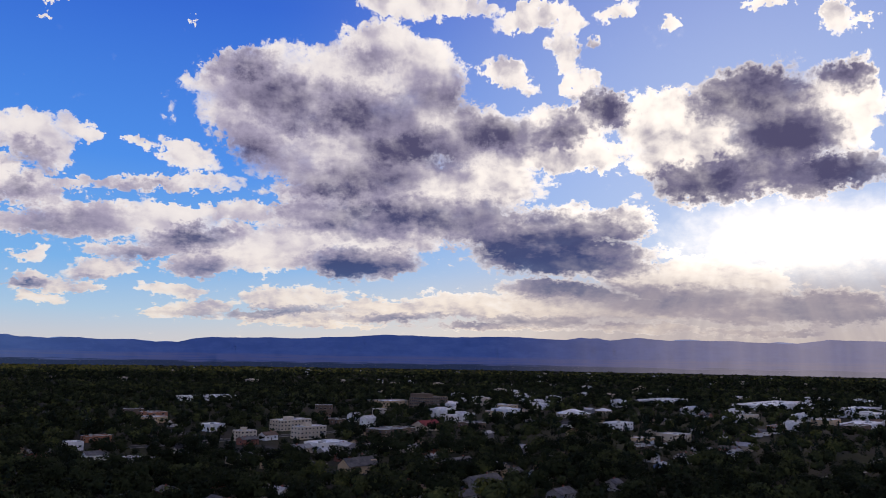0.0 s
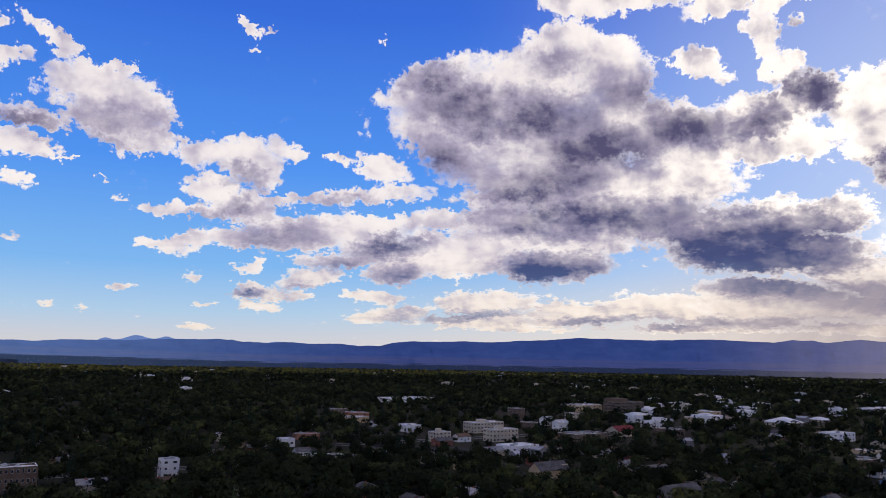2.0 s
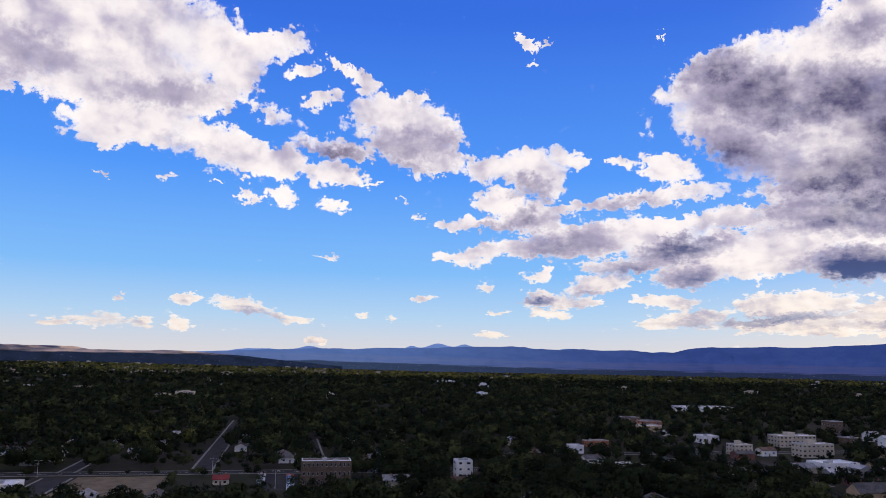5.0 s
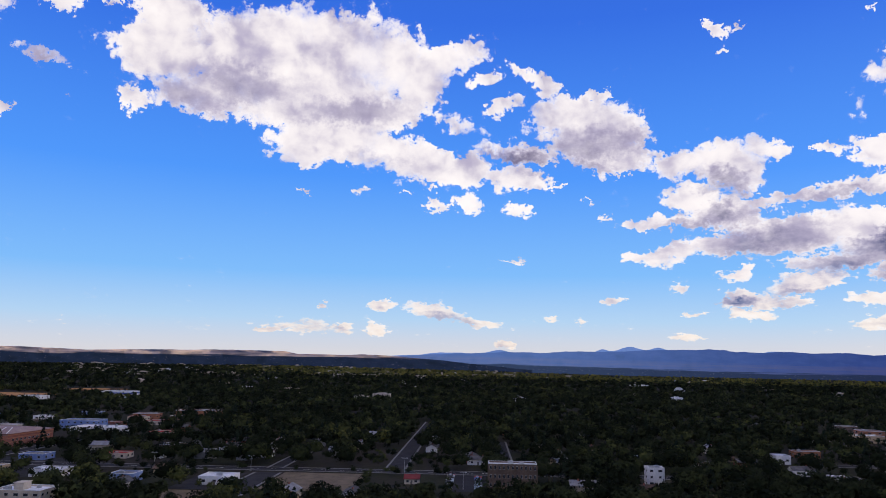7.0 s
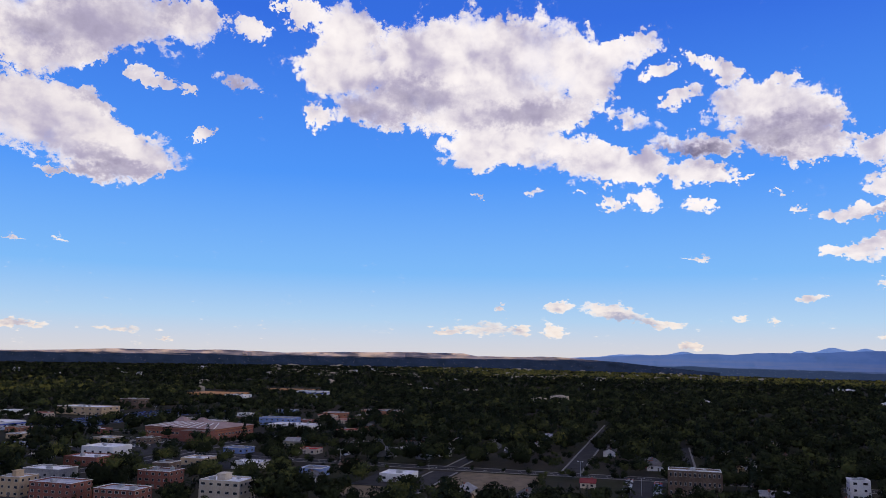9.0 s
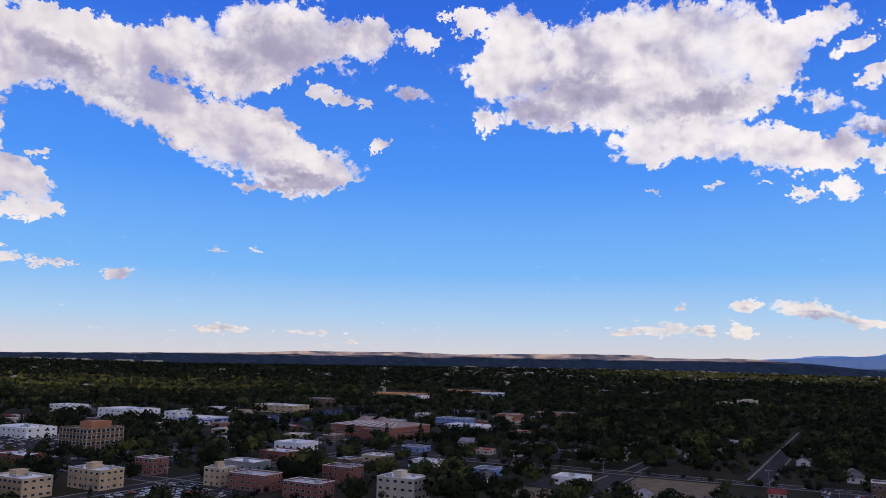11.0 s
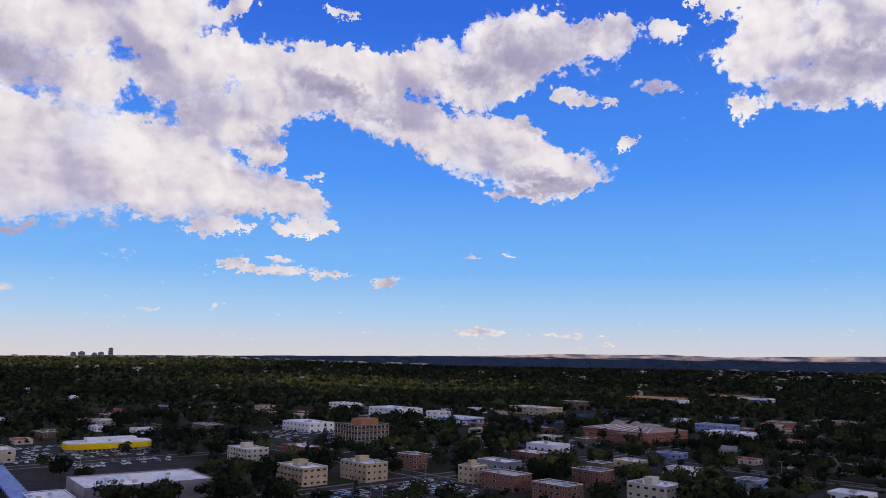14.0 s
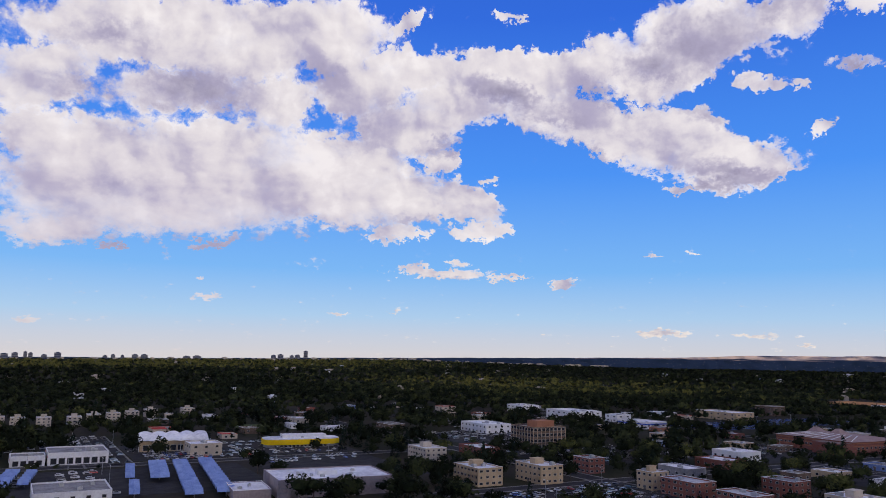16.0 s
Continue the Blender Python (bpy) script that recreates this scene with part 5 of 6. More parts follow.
def canopy(u, v0, v1, w, slant):
    """A long low roof of folded blue cloth on posts, along v."""
    n = max(4, int((v1 - v0) / 8.0))
    keep_clear(u, (v0 + v1) / 2, w + 4, v1 - v0, 1.0)
    e = thing("shade_canopy", "long blue folded-cloth shade canopy over parked cars", "canopy", "blue canopies in the car park")
    length = v1 - v0
    verts, faces = [], []
    for i in range(2 * n + 1):
        x = (i / (2 * n) - .5) * length
        z = 4.6 if i % 2 else 2.4
        for k, y in enumerate((-w / 2, 0, w / 2)):
            bow = 2.6 if k == 1 else 0.0
            verts.append((x + bow, y, z + (0.35 if k == 1 else 0.0)))
    for i in range(2 * n):
        for k in range(2):
            q = i * 3 + k
            faces.append((q, q + 3, q + 4, q + 1))
    ob = part("cloth", sheet_mesh("cloth", verts, faces, M_CANOPY), None, e, "folded blue cloth")
    md = ob.modifiers.new("thick", "SOLIDIFY")
    md.thickness = 0.05
    for i in range(0, n + 1, 2):
        x = (i / n - .5) * length
        part("post", boxes((x - .1, x + .1, -.1, .1, 0, 2.9)), M_STEEL, e)
    ground_for(e, u, (v0 + v1) / 2, slant)


keep_clear(66, -338, 105, 76, 0)
canopy(61, -463.5, -419.5, 4.8, -7)
canopy(56, -403.5, -368, 4.8, -7)
canopy(76, -473, -413.5, 9.6, -7)
canopy(85.5, -472.5, -356.5, 8.3, -7)
canopy(100.5, -474.5, -357.5, 8.3, -7)
canopy(2, -463, -408, 7, -7)
canopy(11.5, -458, -415.5, 5.2, -7)

# ---- streets, lots and fields ----
def strip(name, label, category, mat, u, v, du, dv, z, sub=1):
    """A thin slab on the ground, du along u and dv along v."""
    me = bpy.data.meshes.new(name)
    bm = boxes((-dv / 2, dv / 2, -du / 2, du / 2, -0.4, z))
    bm.to_mesh(me)
    bm.free()
    me.materials.append(mat)
    ob = new(name, me)
    ob.matrix_world = at_uv(u, v)
    return tagged(ob, label, category, kind="structure")


M_GRASS_DRY = surface("dry_grass", (0.10, 0.076, 0.048), (0.18, 0.137, 0.088), 1.0)
M_LAWN = surface("lawn", (0.045, 0.065, 0.022), (0.085, 0.10, 0.04), 1.0)
M_CLAY = surface("clay_field", (0.40, 0.19, 0.07), (0.52, 0.26, 0.10), 0.6)


def street(u0, u1, v0, v1, z=0.05, kerbs=True):
    u, v, du, dv = (u0 + u1) / 2, (v0 + v1) / 2, abs(u1 - u0), abs(v1 - v0)
    keep_clear(u, v, du, dv, 2.0)
    strip("road", "grey asphalt street with pale kerbs", "road", M_ASPHALT, u, v, du, dv, z)
    if not kerbs:
        return
    if du > dv:
        for s in (-1, 1):
            strip("pavement", "pale concrete pavement and kerb beside the street", "pavement", M_CONCRETE, u, v + s * (dv / 2 + 0.7), du, 1.4, z + .12)
    else:
        for s in (-1, 1):
            strip("pavement", "pale concrete pavement and kerb beside the street", "pavement", M_CONCRETE, u + s * (du / 2 + 0.7), v, 1.4, dv, z + .12)


def lot(u0, u1, v0, v1, z=0.03, trees=False):
    u, v, du, dv = (u0 + u1) / 2, (v0 + v1) / 2, abs(u1 - u0), abs(v1 - v0)
    if not trees:
        keep_clear(u, v, du, dv, -1.0)
    strip("car_park", "dark asphalt car park", "car park", M_ASPHALT, u, v, du, dv, z)


street(464, 477, -314.5, 205)                     # the cross street
street(482, 860, -53.5, -42.5)                     # the long straight avenue
street(292.5, 454.5, -128.5, -114.5, 0.06)              # wide side street
street(474, 571, -126.5, -118.5)
street(491, 661, 18.5, 26.5)
street(122, 147.5, 394, 400)
street(171, 495.5, 230.5, 238.5)
street(135, 145, 401.5, 700)
street(42.5, 68.5, -666, -480, 0.06)                # lane beside the showrooms
street(-56, 290, -495, -483, 0.05)
street(288, 300, -779, -282)
street(182.5, 618.5, -326, -316, 0.04)
street(586.5, 598.5, -802.5, -403)
street(385, 503, 299, 307)
street(549, 955, 326, 334)
street(538.5, 550.5, 233, 729.5)
lot(-56, 126.5, -472.5, -378.5)
lot(71, 223, -593, -501)
lot(135.5, 218.5, -484.5, -384)
lot(203.5, 296, -310.5, -260)
lot(311.5, 433.5, -458, -372.5, 0.03, True)
lot(316, 421.5, -605.5, -492)
lot(446, 542, -448, -335, 0.03, True)
lot(598.5, 859, -599.5, -515.5)
lot(402.5, 467, -14, 8.5)
lot(374, 407, 5.5, 42)
lot(390.5, 451, -157.5, -132.5)
lot(453, 498, 274.5, 334)
lot(321, 378, 265.5, 296)
lot(416.5, 498.5, -315, -242.5, 0.03, True)
lot(467, 522.5, 86.5, 103.5)
for u0, u1, v0, v1, mm, words in ((394.5, 457.5, -111.5, -60.5, M_GRASS_DRY, "bare tan dry-grass lot"), (355.5, 388.5, -159, -132.5, M_GRASS_DRY, "dry grass plot beside the street"), (1237.5, 1266.5, 119, 266, M_LAWN, "open green sports field"), (185.5, 217, -734.5, -688, M_LAWN, "open lawn beside the wood")):
    u, v = (u0 + u1) / 2, (v0 + v1) / 2
    keep_clear(u, v, u1 - u0, v1 - v0, 0)
    strip("ground_field", words, "field", mm, u, v, u1 - u0, v1 - v0, 0.07)
for u, v, du, dv in ((1260, -781.5, 90, 110), (1501, -756.5, 60, 110)):
    keep_clear(u, v, du, dv, 10)
    open_view(u, v, du, dv, 62.0)
    strip("ground_field", "orange clay sports field beyond the trees", "field", M_CLAY, u, v, du, dv, 2.0)
# centre lines
for k in range(46):
    strip("trim_line", "white painted road line", "road marking", M_PAINT_LINE, 470.5, -310 + k * 11, .3, 5, 0.06)


fill_town(50, 470, 1000, 68, 128, block, ("white", "tan", "redbrick", "brown", "pinkbrick", "cream", "white", "redroof", "bluegrey"), (9, 18), (3.6, 5.2))
fill_town(16, 560, 1100, -32, 26, block, ("brown", "tan", "cream", "brown", "pinkbrick", "white"), (10, 22), (4.5, 8))

# two ponds on the plain
M_WATER = surface("pond_water", (0.03, 0.04, 0.05), (0.05, 0.06, 0.07), 0.2, 0.06, bump=0.02)
for x, y, a, b in ((-514, 3780, 95, 60), (-246, 2597, 60, 40), (-205, 2110, 45, 22)):
    u, v = x * UX + y * UY, x * VX + y * VY
    keep_clear(u, v, 2 * a, 2 * a, 30)
    verts = [(x + a * math.cos(i * .3927) * (1 + .15 * math.sin(3 * i)), y + b * math.sin(i * .3927), 0.3) for i in range(16)]
    tagged(new("water", sheet_mesh("water", verts, [tuple(range(16))], M_WATER)), "small bright pond on the plain", "pond", kind="structure")

# ---- cars ----
def paint(name, c, rough=0.3):
    m, t, p, pos = material(name)
    n = t.noise(pos, 2.0, 3.0)
    t.put(p.inputs["Base Color"], t.mix(t.ramp(n, 0.3, 0.7), (*c, 1), (*[x * .85 for x in c], 1)))
    p.inputs["Roughness"].default_value = rough
    p.inputs["Coat Weight"].default_value = 0.5
    return m


CAR_PAINT = [("white", paint("white_car", (0.55, 0.55, 0.56))), ("silver", paint("silver_car", (0.42, 0.43, 0.45))), ("dark grey", paint("grey_car", (0.08, 0.08, 0.09))),
             ("black", paint("black_car", (0.015, 0.015, 0.018))), ("blue", paint("blue_car", (0.05, 0.10, 0.32))), ("red", paint("red_car", (0.40, 0.03, 0.03)))]
M_TYRE = surface("tyre_rubber", (0.015, 0.015, 0.015), (0.03, 0.03, 0.03), 5)


def profile_mesh(name, pts, half, inset, mat):
    """A side outline (x, z) drawn across the car's width, drawn in towards the top."""
    bm = bmesh.new()
    zmax = max(z for _, z in pts)
    zmin = min(z for _, z in pts)
    sides = []
    for s in (-1, 1):
        sides.append([bm.verts.new((x, s * (half - inset * (z - zmin) / (zmax - zmin)), z)) for x, z in pts])
    n = len(pts)
    bm.faces.new(sides[0]), bm.faces.new(sides[1][::-1])
    for i in range(n):
        bm.faces.new((sides[0][i], sides[1][i], sides[1][(i + 1) % n], sides[0][(i + 1) % n]))
    bmesh.ops.recalc_face_normals(bm, faces=bm.faces)
    me = bpy.data.meshes.new(name)
    bm.to_mesh(me)
    bm.free()
    me.materials.append(mat)
    return me


def wheel_mesh(name, radius, depth, mat):
    bm = bmesh.new()
    bmesh.ops.create_cone(bm, cap_ends=True, segments=12, radius1=radius, radius2=radius, depth=depth, matrix=Matrix.Rotation(radians(90), 4, "X"))
    me = bpy.data.meshes.new(name)
    bm.to_mesh(me)
    bm.free()
    me.materials.append(mat)
    return me


ME_WHEEL = wheel_mesh("wheel", .33, .22, M_TYRE)
ME_RIM = wheel_mesh("rim", .21, .235, M_STEEL)
CARS = []
for word, mat in CAR_PAINT:
    for tall in (0, 1):
        e = thing("car", f"{word} {'sport-utility car' if tall else 'saloon car'} parked on the asphalt", "car", "parked cars")
        hh = .25 if tall else 0.0
        part("body", profile_mesh("body", [(-2.25, .35), (2.2, .35), (2.28, .6), (2.15, .85 + hh), (1.2, .95 + hh), (-1.9, 1.0 + hh), (-2.25, .9 + hh)], .9, .12, mat), None, e)
        part("cabin", profile_mesh("cabin", [(1.1, .96 + hh), (.35, 1.40 + hh), (-1.2 - .5 * tall, 1.45 + hh), (-1.85 - .2 * tall, 1.01 + hh)], .80, .18, M_GLASS), None, e, "dark glass cabin")
        part("car_roof", boxes((-1.15 - .45 * tall, .35, -.63, .63, 1.43 + hh, 1.50 + hh)), mat, e)
        for sx in (-1.38, 1.38):
            for sy in (-.8, .8):
                w = part("wheel", ME_WHEEL, None, e)
                w.location = (sx, sy, .33)
                part("rim", ME_RIM, None, w, "silver wheel rim")
        e.matrix_world = at_uv(430, -6 + 4.0 * len(CARS) * .25, .03)
        CARS.append(e)
for k, e in enumerate(CARS):
    e.matrix_world = at_uv(404 + 4.3 * k, 4, .03, 0)
    keep_clear(404 + 4.3 * k, 4, 4, 6, 0)
crng = random.Random(11)
car_count = len(CARS)


def car_at(u, v, turn, z=.03):
    global car_count
    if car_count >= 165:
        return
    copy_thing(crng.choice(CARS if crng.random() > .35 else CARS[:4]), at_uv(u, v, z, turn + crng.uniform(-3, 3)))
    car_count += 1


def car_row(u0, u1, v0, v1, step, turn, fill=0.75):
    n = int(math.hypot(u1 - u0, v1 - v0) / step)
    for i in range(n):
        if crng.random() < fill:
            f = (i + .5) / n
            car_at(u0 + (u1 - u0) * f, v0 + (v1 - v0) * f, turn)


car_row(406, 464, -12, -12, 3.0, 0, .6)
car_row(376.5, 387.5, 8.5, 38, 2.8, 90, .7)
car_row(389, 400, 8.5, 38, 2.8, 90, .5)
car_row(208, 210, -306, -262.5, 2.8, 90, .8)
car_row(221.5, 223.5, -306.5, -263, 2.8, 90, .6)
car_row(242.5, 291, -306, -308.5, 2.8, 0, .7)
car_row(274, 276, -300.5, -265.5, 2.8, 90, .4)
car_row(80, 120, -501, -505.5, 3.0, 0, .9)
car_row(80, 120, -510.5, -515, 3.0, 0, .9)
car_row(80, 119.5, -521, -525.5, 3.0, 0, .8)
car_row(79.5, 119.5, -530.5, -535, 3.0, 0, .8)
car_row(124.5, 215.5, -505, -515, 3.0, 0, .6)
car_row(139, 212, -475, -482.5, 3.2, 0, .5)
car_row(139, 212.5, -462.5, -470, 3.2, 0, .35)
car_row(44, 45, -465, -404, 2.9, 90, .7)
car_row(35.5, 36, -444, -411.5, 2.9, 90, .5)
car_row(75, 75.5, -407, -382, 2.9, 90, .8)
car_row(323.5, 420.5, -504.5, -512.5, 2.9, 0, .9)
car_row(323, 419, -516.5, -525, 2.9, 0, .9)
car_row(322, 418, -530.5, -539, 2.9, 0, .8)
car_row(321, 416.5, -545, -553.5, 2.9, 0, .7)
car_row(316.5, 429.5, -394.5, -401.5, 3.2, 0, .4)
car_row(461, 543, -342, -346, 3.2, 0, .5)
car_row(460, 541.5, -352.5, -356.5, 3.2, 0, .5)
for u, v, tn in ((468, -100, 180), (473, -30, 0), (468, 60, 180), (473, -140, 0), (468, 120, 0), (473, -200, 0), (468, -76, 180), (-52 + 560, -53, 90), (640, -50, 90), (420, -122, 90), (74, -640, 90), (70, -720, 90), (74, -600, 90), (335, -420, 0), (337, -520, 0)):
    car_at(u, v, tn)

# the lots too far off to tell one car from the next
frng = np.random.default_rng(5)


def far_cars(name, label, mat, count, areas):
    bm = bmesh.new()
    for k in range(count):
        u0, u1, v0, v1 = areas[k % len(areas)]
        row = round(frng.random() * max(1, (u1 - u0) / 7)) * 7
        u, v = u0 + row, v0 + round(frng.random() * (v1 - v0) / 2.9) * 2.9
        x, y = spot_of(u, v)
        q = at_uv(u, v, float(rise_at(x, y)) + .04, 90)
        n0 = len(bm.verts)
        add_box(bm, -2.2, 2.2, -.88, .88, .3, .95)
        f0 = len(bm.faces)
        add_box(bm, -1.6, .8, -.72, .72, .95, 1.40)
        bm.verts.ensure_lookup_table()
        bm.faces.ensure_lookup_table()
        for ff in bm.faces[f0 + 2:]:
            ff.material_index = 1
        for vv in bm.verts[n0:]:
            vv.co = q @ vv.co
    me = bpy.data.meshes.new(name)
    bm.to_mesh(me)
    bm.free()
    me.materials.append(mat)
    me.materials.append(M_GLASS)
    return tagged(new(name, me), label, "cars", kind="stuff")


AREAS = [(603.5, 859, -595.5, -520), (465, 541, -440, -362), (314, 409, -602, -557), (497.5, 576.5, -735, -640), (377, 455.5, -784.5, -643), (667.5, 763.5, -462, -409)]
AREAS += [(322, 416, -600, -495), (205, 290, -308, -262), (75, 215, -590, -505), (-50, 45, -470, -385), (320, 430, -455, -375)]
AREAS += [(-40, 40, -640, -545), (46, 66, -662, -486)]
far_cars("far_cars_white", "rows of far white cars in the car parks", CAR_PAINT[0][1], 330, AREAS)
far_cars("far_cars_dark", "rows of far dark cars in the car parks", CAR_PAINT[2][1], 640, AREAS)
far_cars("far_cars_silver", "rows of far silver cars in the car parks", CAR_PAINT[1][1], 320, AREAS)
far_cars("far_cars_blue", "rows of far blue cars in the dealer's lot", CAR_PAINT[4][1], 420, AREAS[:1])


# ---- street lamps ----
def street_lamp(u, v, h=9.0, turn=0.0):
    e = thing("street_lamp", "tall grey steel lamp post beside the car park", "lamp post", "lamp posts")
    bm = bmesh.new()
    bmesh.ops.create_cone(bm, segments=8, radius1=.14, radius2=.08, depth=h, matrix=Matrix.Translation((0, 0, h / 2)))
    part("pole", bm, M_STEEL, e)
    part("foot", boxes((-.3, .3, -.3, .3, 0, .6)), M_CONCRETE, e)
    part("arm", boxes((-1.5, 1.5, -.05, .05, h - .15, h - .03)), M_STEEL, e)
    for s in (-1, 1):
        part("lamp_head", boxes((s * 1.5 - .4, s * 1.5 + .4, -.18, .18, h - .12, h + .06)), M_TRIM, e)
    e.matrix_world = at_uv(u, v, 0.03, turn)


for u, v in ((230, -290.5), (247, -276.5), (284, -312.5), (458.5, -133), (217.5, -265.5), (89, -514), (108, -516), (76, -544.5), (124, -534), (11.5, -473.5), (32.5, -477.5), (-10, -472.5), (43.5, -509), (43, -556), (42, -603), (69.5, -606.5), (152.5, -472), (189, -476),
             (336.5, -526), (375, -529.5), (412.5, -545), (365.5, -397.5), (415, -401), (467.5, -377.5), (518, -380), (649, -552), (711, -557), (773.5, -561.5), (464, -40.5), (478.5, 52.5), (409.5, -4), (48, -453), (48.5, -420.5), (503.5, 105.5), (465.5, -195.5)):
    street_lamp(u, v)

# ---- houses under the trees ----
hrng = random.Random(3)
HOMES = []
for words, wall, roof in (("white house with a grey shingle roof under trees", "white", "shingle"), ("tan house with a brown shingle roof under trees", "tan", "brown"), ("grey house with a pale roof under trees", "grey", "pale"),
                          ("brick house with a dark roof under trees", "brick", "shingle"), ("cream house with a pale roof under trees", "cream", "pale"), ("white house with a brown roof under trees", "white", "brown")):
    HOMES.append(house_body(words, M_WALL[wall], M_ROOF[roof], hrng.uniform(8, 10), hrng.uniform(12, 16), hrng.uniform(2.9, 4.6), hrng.uniform(.35, .55)))


def blocked(u, v, m):
    return any(abs(u - a) < hu + m and abs(v - b) < hv + m for a, b, hu, hv in CLEAR)


homes = 0
for ui in range(14, 72):
    for vi in range(-40, 56):
        u, v = ui * 17 + hrng.uniform(-4, 4), vi * 30 + hrng.uniform(-5, 5)
        x, y = spot_of(u, v)
        r, az_ = math.hypot(x, y), math.degrees(math.atan2(-x, y))
        keep = 0.30 if r < 620 else 0.10
        if not (330 < r < 1050 and -36 < az_ < 146) or (az_ > 74 and r < 1000) or hrng.random() > keep or blocked(u, v, 7) or homes >= 140:
            continue
        m_ = at_uv(u, v, 0.0, hrng.choice((0, 90, 180, 270)))
        if homes < len(HOMES):
            HOMES[homes].matrix_world = m_
        else:
            copy_thing(hrng.choice(HOMES), m_)
        CLEAR.append((u, v, 5.5, 6.5))
        homes += 1

# roofs and walls that glint out of the far canopy
def far_roofs(name, label, mat, count, r0, r1, az0, az1, size):
    bm = bmesh.new()
    for _ in range(count):
        r, a = math.sqrt(frng.random() * (r1 * r1 - r0 * r0) + r0 * r0), radians(az0 + (az1 - az0) * frng.random())
        x, y = -r * math.sin(a), r * math.cos(a)
        w, d, hh = size * (0.5 + frng.random()), size * (.4 + .6 * frng.random()), 5 + 6 * frng.random()
        q = Matrix.Translation((x, y, float(rise_at(x, y)))) @ Matrix.Rotation(GRID, 4, "Z")
        n0 = len(bm.verts)
        add_box(bm, -w, w, -d, d, 0, hh)
        add_box(bm, -w * .5, w * .3, -d * .4, d * .5, hh, hh + 1.6)
        bm.verts.ensure_lookup_table()
        for vv in bm.verts[n0:]:
            vv.co = q @ vv.co
    me = bpy.data.meshes.new(name)
    bm.to_mesh(me)
    bm.free()
    me.materials.append(mat)
    return tagged(new(name, me), label, "buildings", kind="stuff")


far_roofs("far_white_roofs", "pale roofs far off among the trees", M_ROOF["white"], 80, 1000, 3600, -34, 145, 11)
far_roofs("far_grey_roofs", "grey buildings far off among the trees", M_WALL["cream"], 120, 1000, 3600, -34, 145, 10)
far_roofs("far_town_west", "pale low buildings of the far town", M_ROOF["white"], 55, 850, 1500, -34, 2, 13)
far_roofs("far_town_south", "pale low buildings at the foot of the mesa", M_WALL["cream"], 150, 2700, 4300, 44, 76, 13)
far_roofs("far_town_east", "pale strip of far buildings under the towers", M_WALL["cream"], 110, 3900, 4600, 96, 142, 16)


# ---- towers on the horizon ----
M_TOWER = surface("blue_grey_tower_wall", (0.045, 0.055, 0.095), (0.10, 0.11, 0.16), 0.4)


def tower(az_, wide, deep, high):
    e = thing("tower_block", "distant blue-grey office tower on the horizon", "building", "towers on the horizon")
    part("wall", boxes((-wide / 2, wide / 2, -deep / 2, deep / 2, 0, high)), M_TOWER, e)
    part("plant_room", boxes((-wide / 4, wide / 4, -deep / 4, deep / 4, high, high + 3)), M_TOWER, e)
    for k in range(3):
        part("window_band", boxes((-wide / 2 - .1, wide / 2 + .1, -deep / 2 - .1, deep / 2 + .1, high * (.2 + .27 * k), high * (.34 + .27 * k))), M_WALL["grey"], e)
    r = 4450
    x, y = -r * math.sin(radians(az_)), r * math.cos(radians(az_))
    e.matrix_world = pose(x, y, float(rise_at(x, y)) - 1.0, 0, 0, az_)


for az_, wide, high in ((117.9, 16, 52), (118.5, 20, 28), (118.9, 16, 24), (119.7, 22, 30), (120.2, 18, 26), (125.5, 30, 20), (126.2, 26, 18), (129.0, 24, 26), (129.6, 22, 26), (130.4, 12, 22), (131.0, 14, 26), (131.5, 16, 20),
                        (134.4, 22, 36), (135.2, 18, 24), (136.0, 14, 34), (136.3, 12, 40), (136.9, 20, 34), (137.5, 22, 30), (139, 24, 36)):
    tower(az_, wide * 1.45, 18, high * 0.92)

# ---- woods and street trees ----
rng = np.random.default_rng(7)
# low planting along the open street, the bare lot and the mouth of the avenue
LOW += [(410, -62, 54, 62), (520, -48, 48, 26), (390, 20, 26, 40), (440, -150, 30, 60)]
keep_clear(500, -48, 60, 18, 0)
keep_clear(425, -35, 50, 40, 0)


bm = bmesh.new()
bmesh.ops.create_icosphere(bm, subdivisions=1, radius=1.0)
ICO = [[tuple(v.co) for v in f.verts] for f in bm.faces][:20]
bm.free()


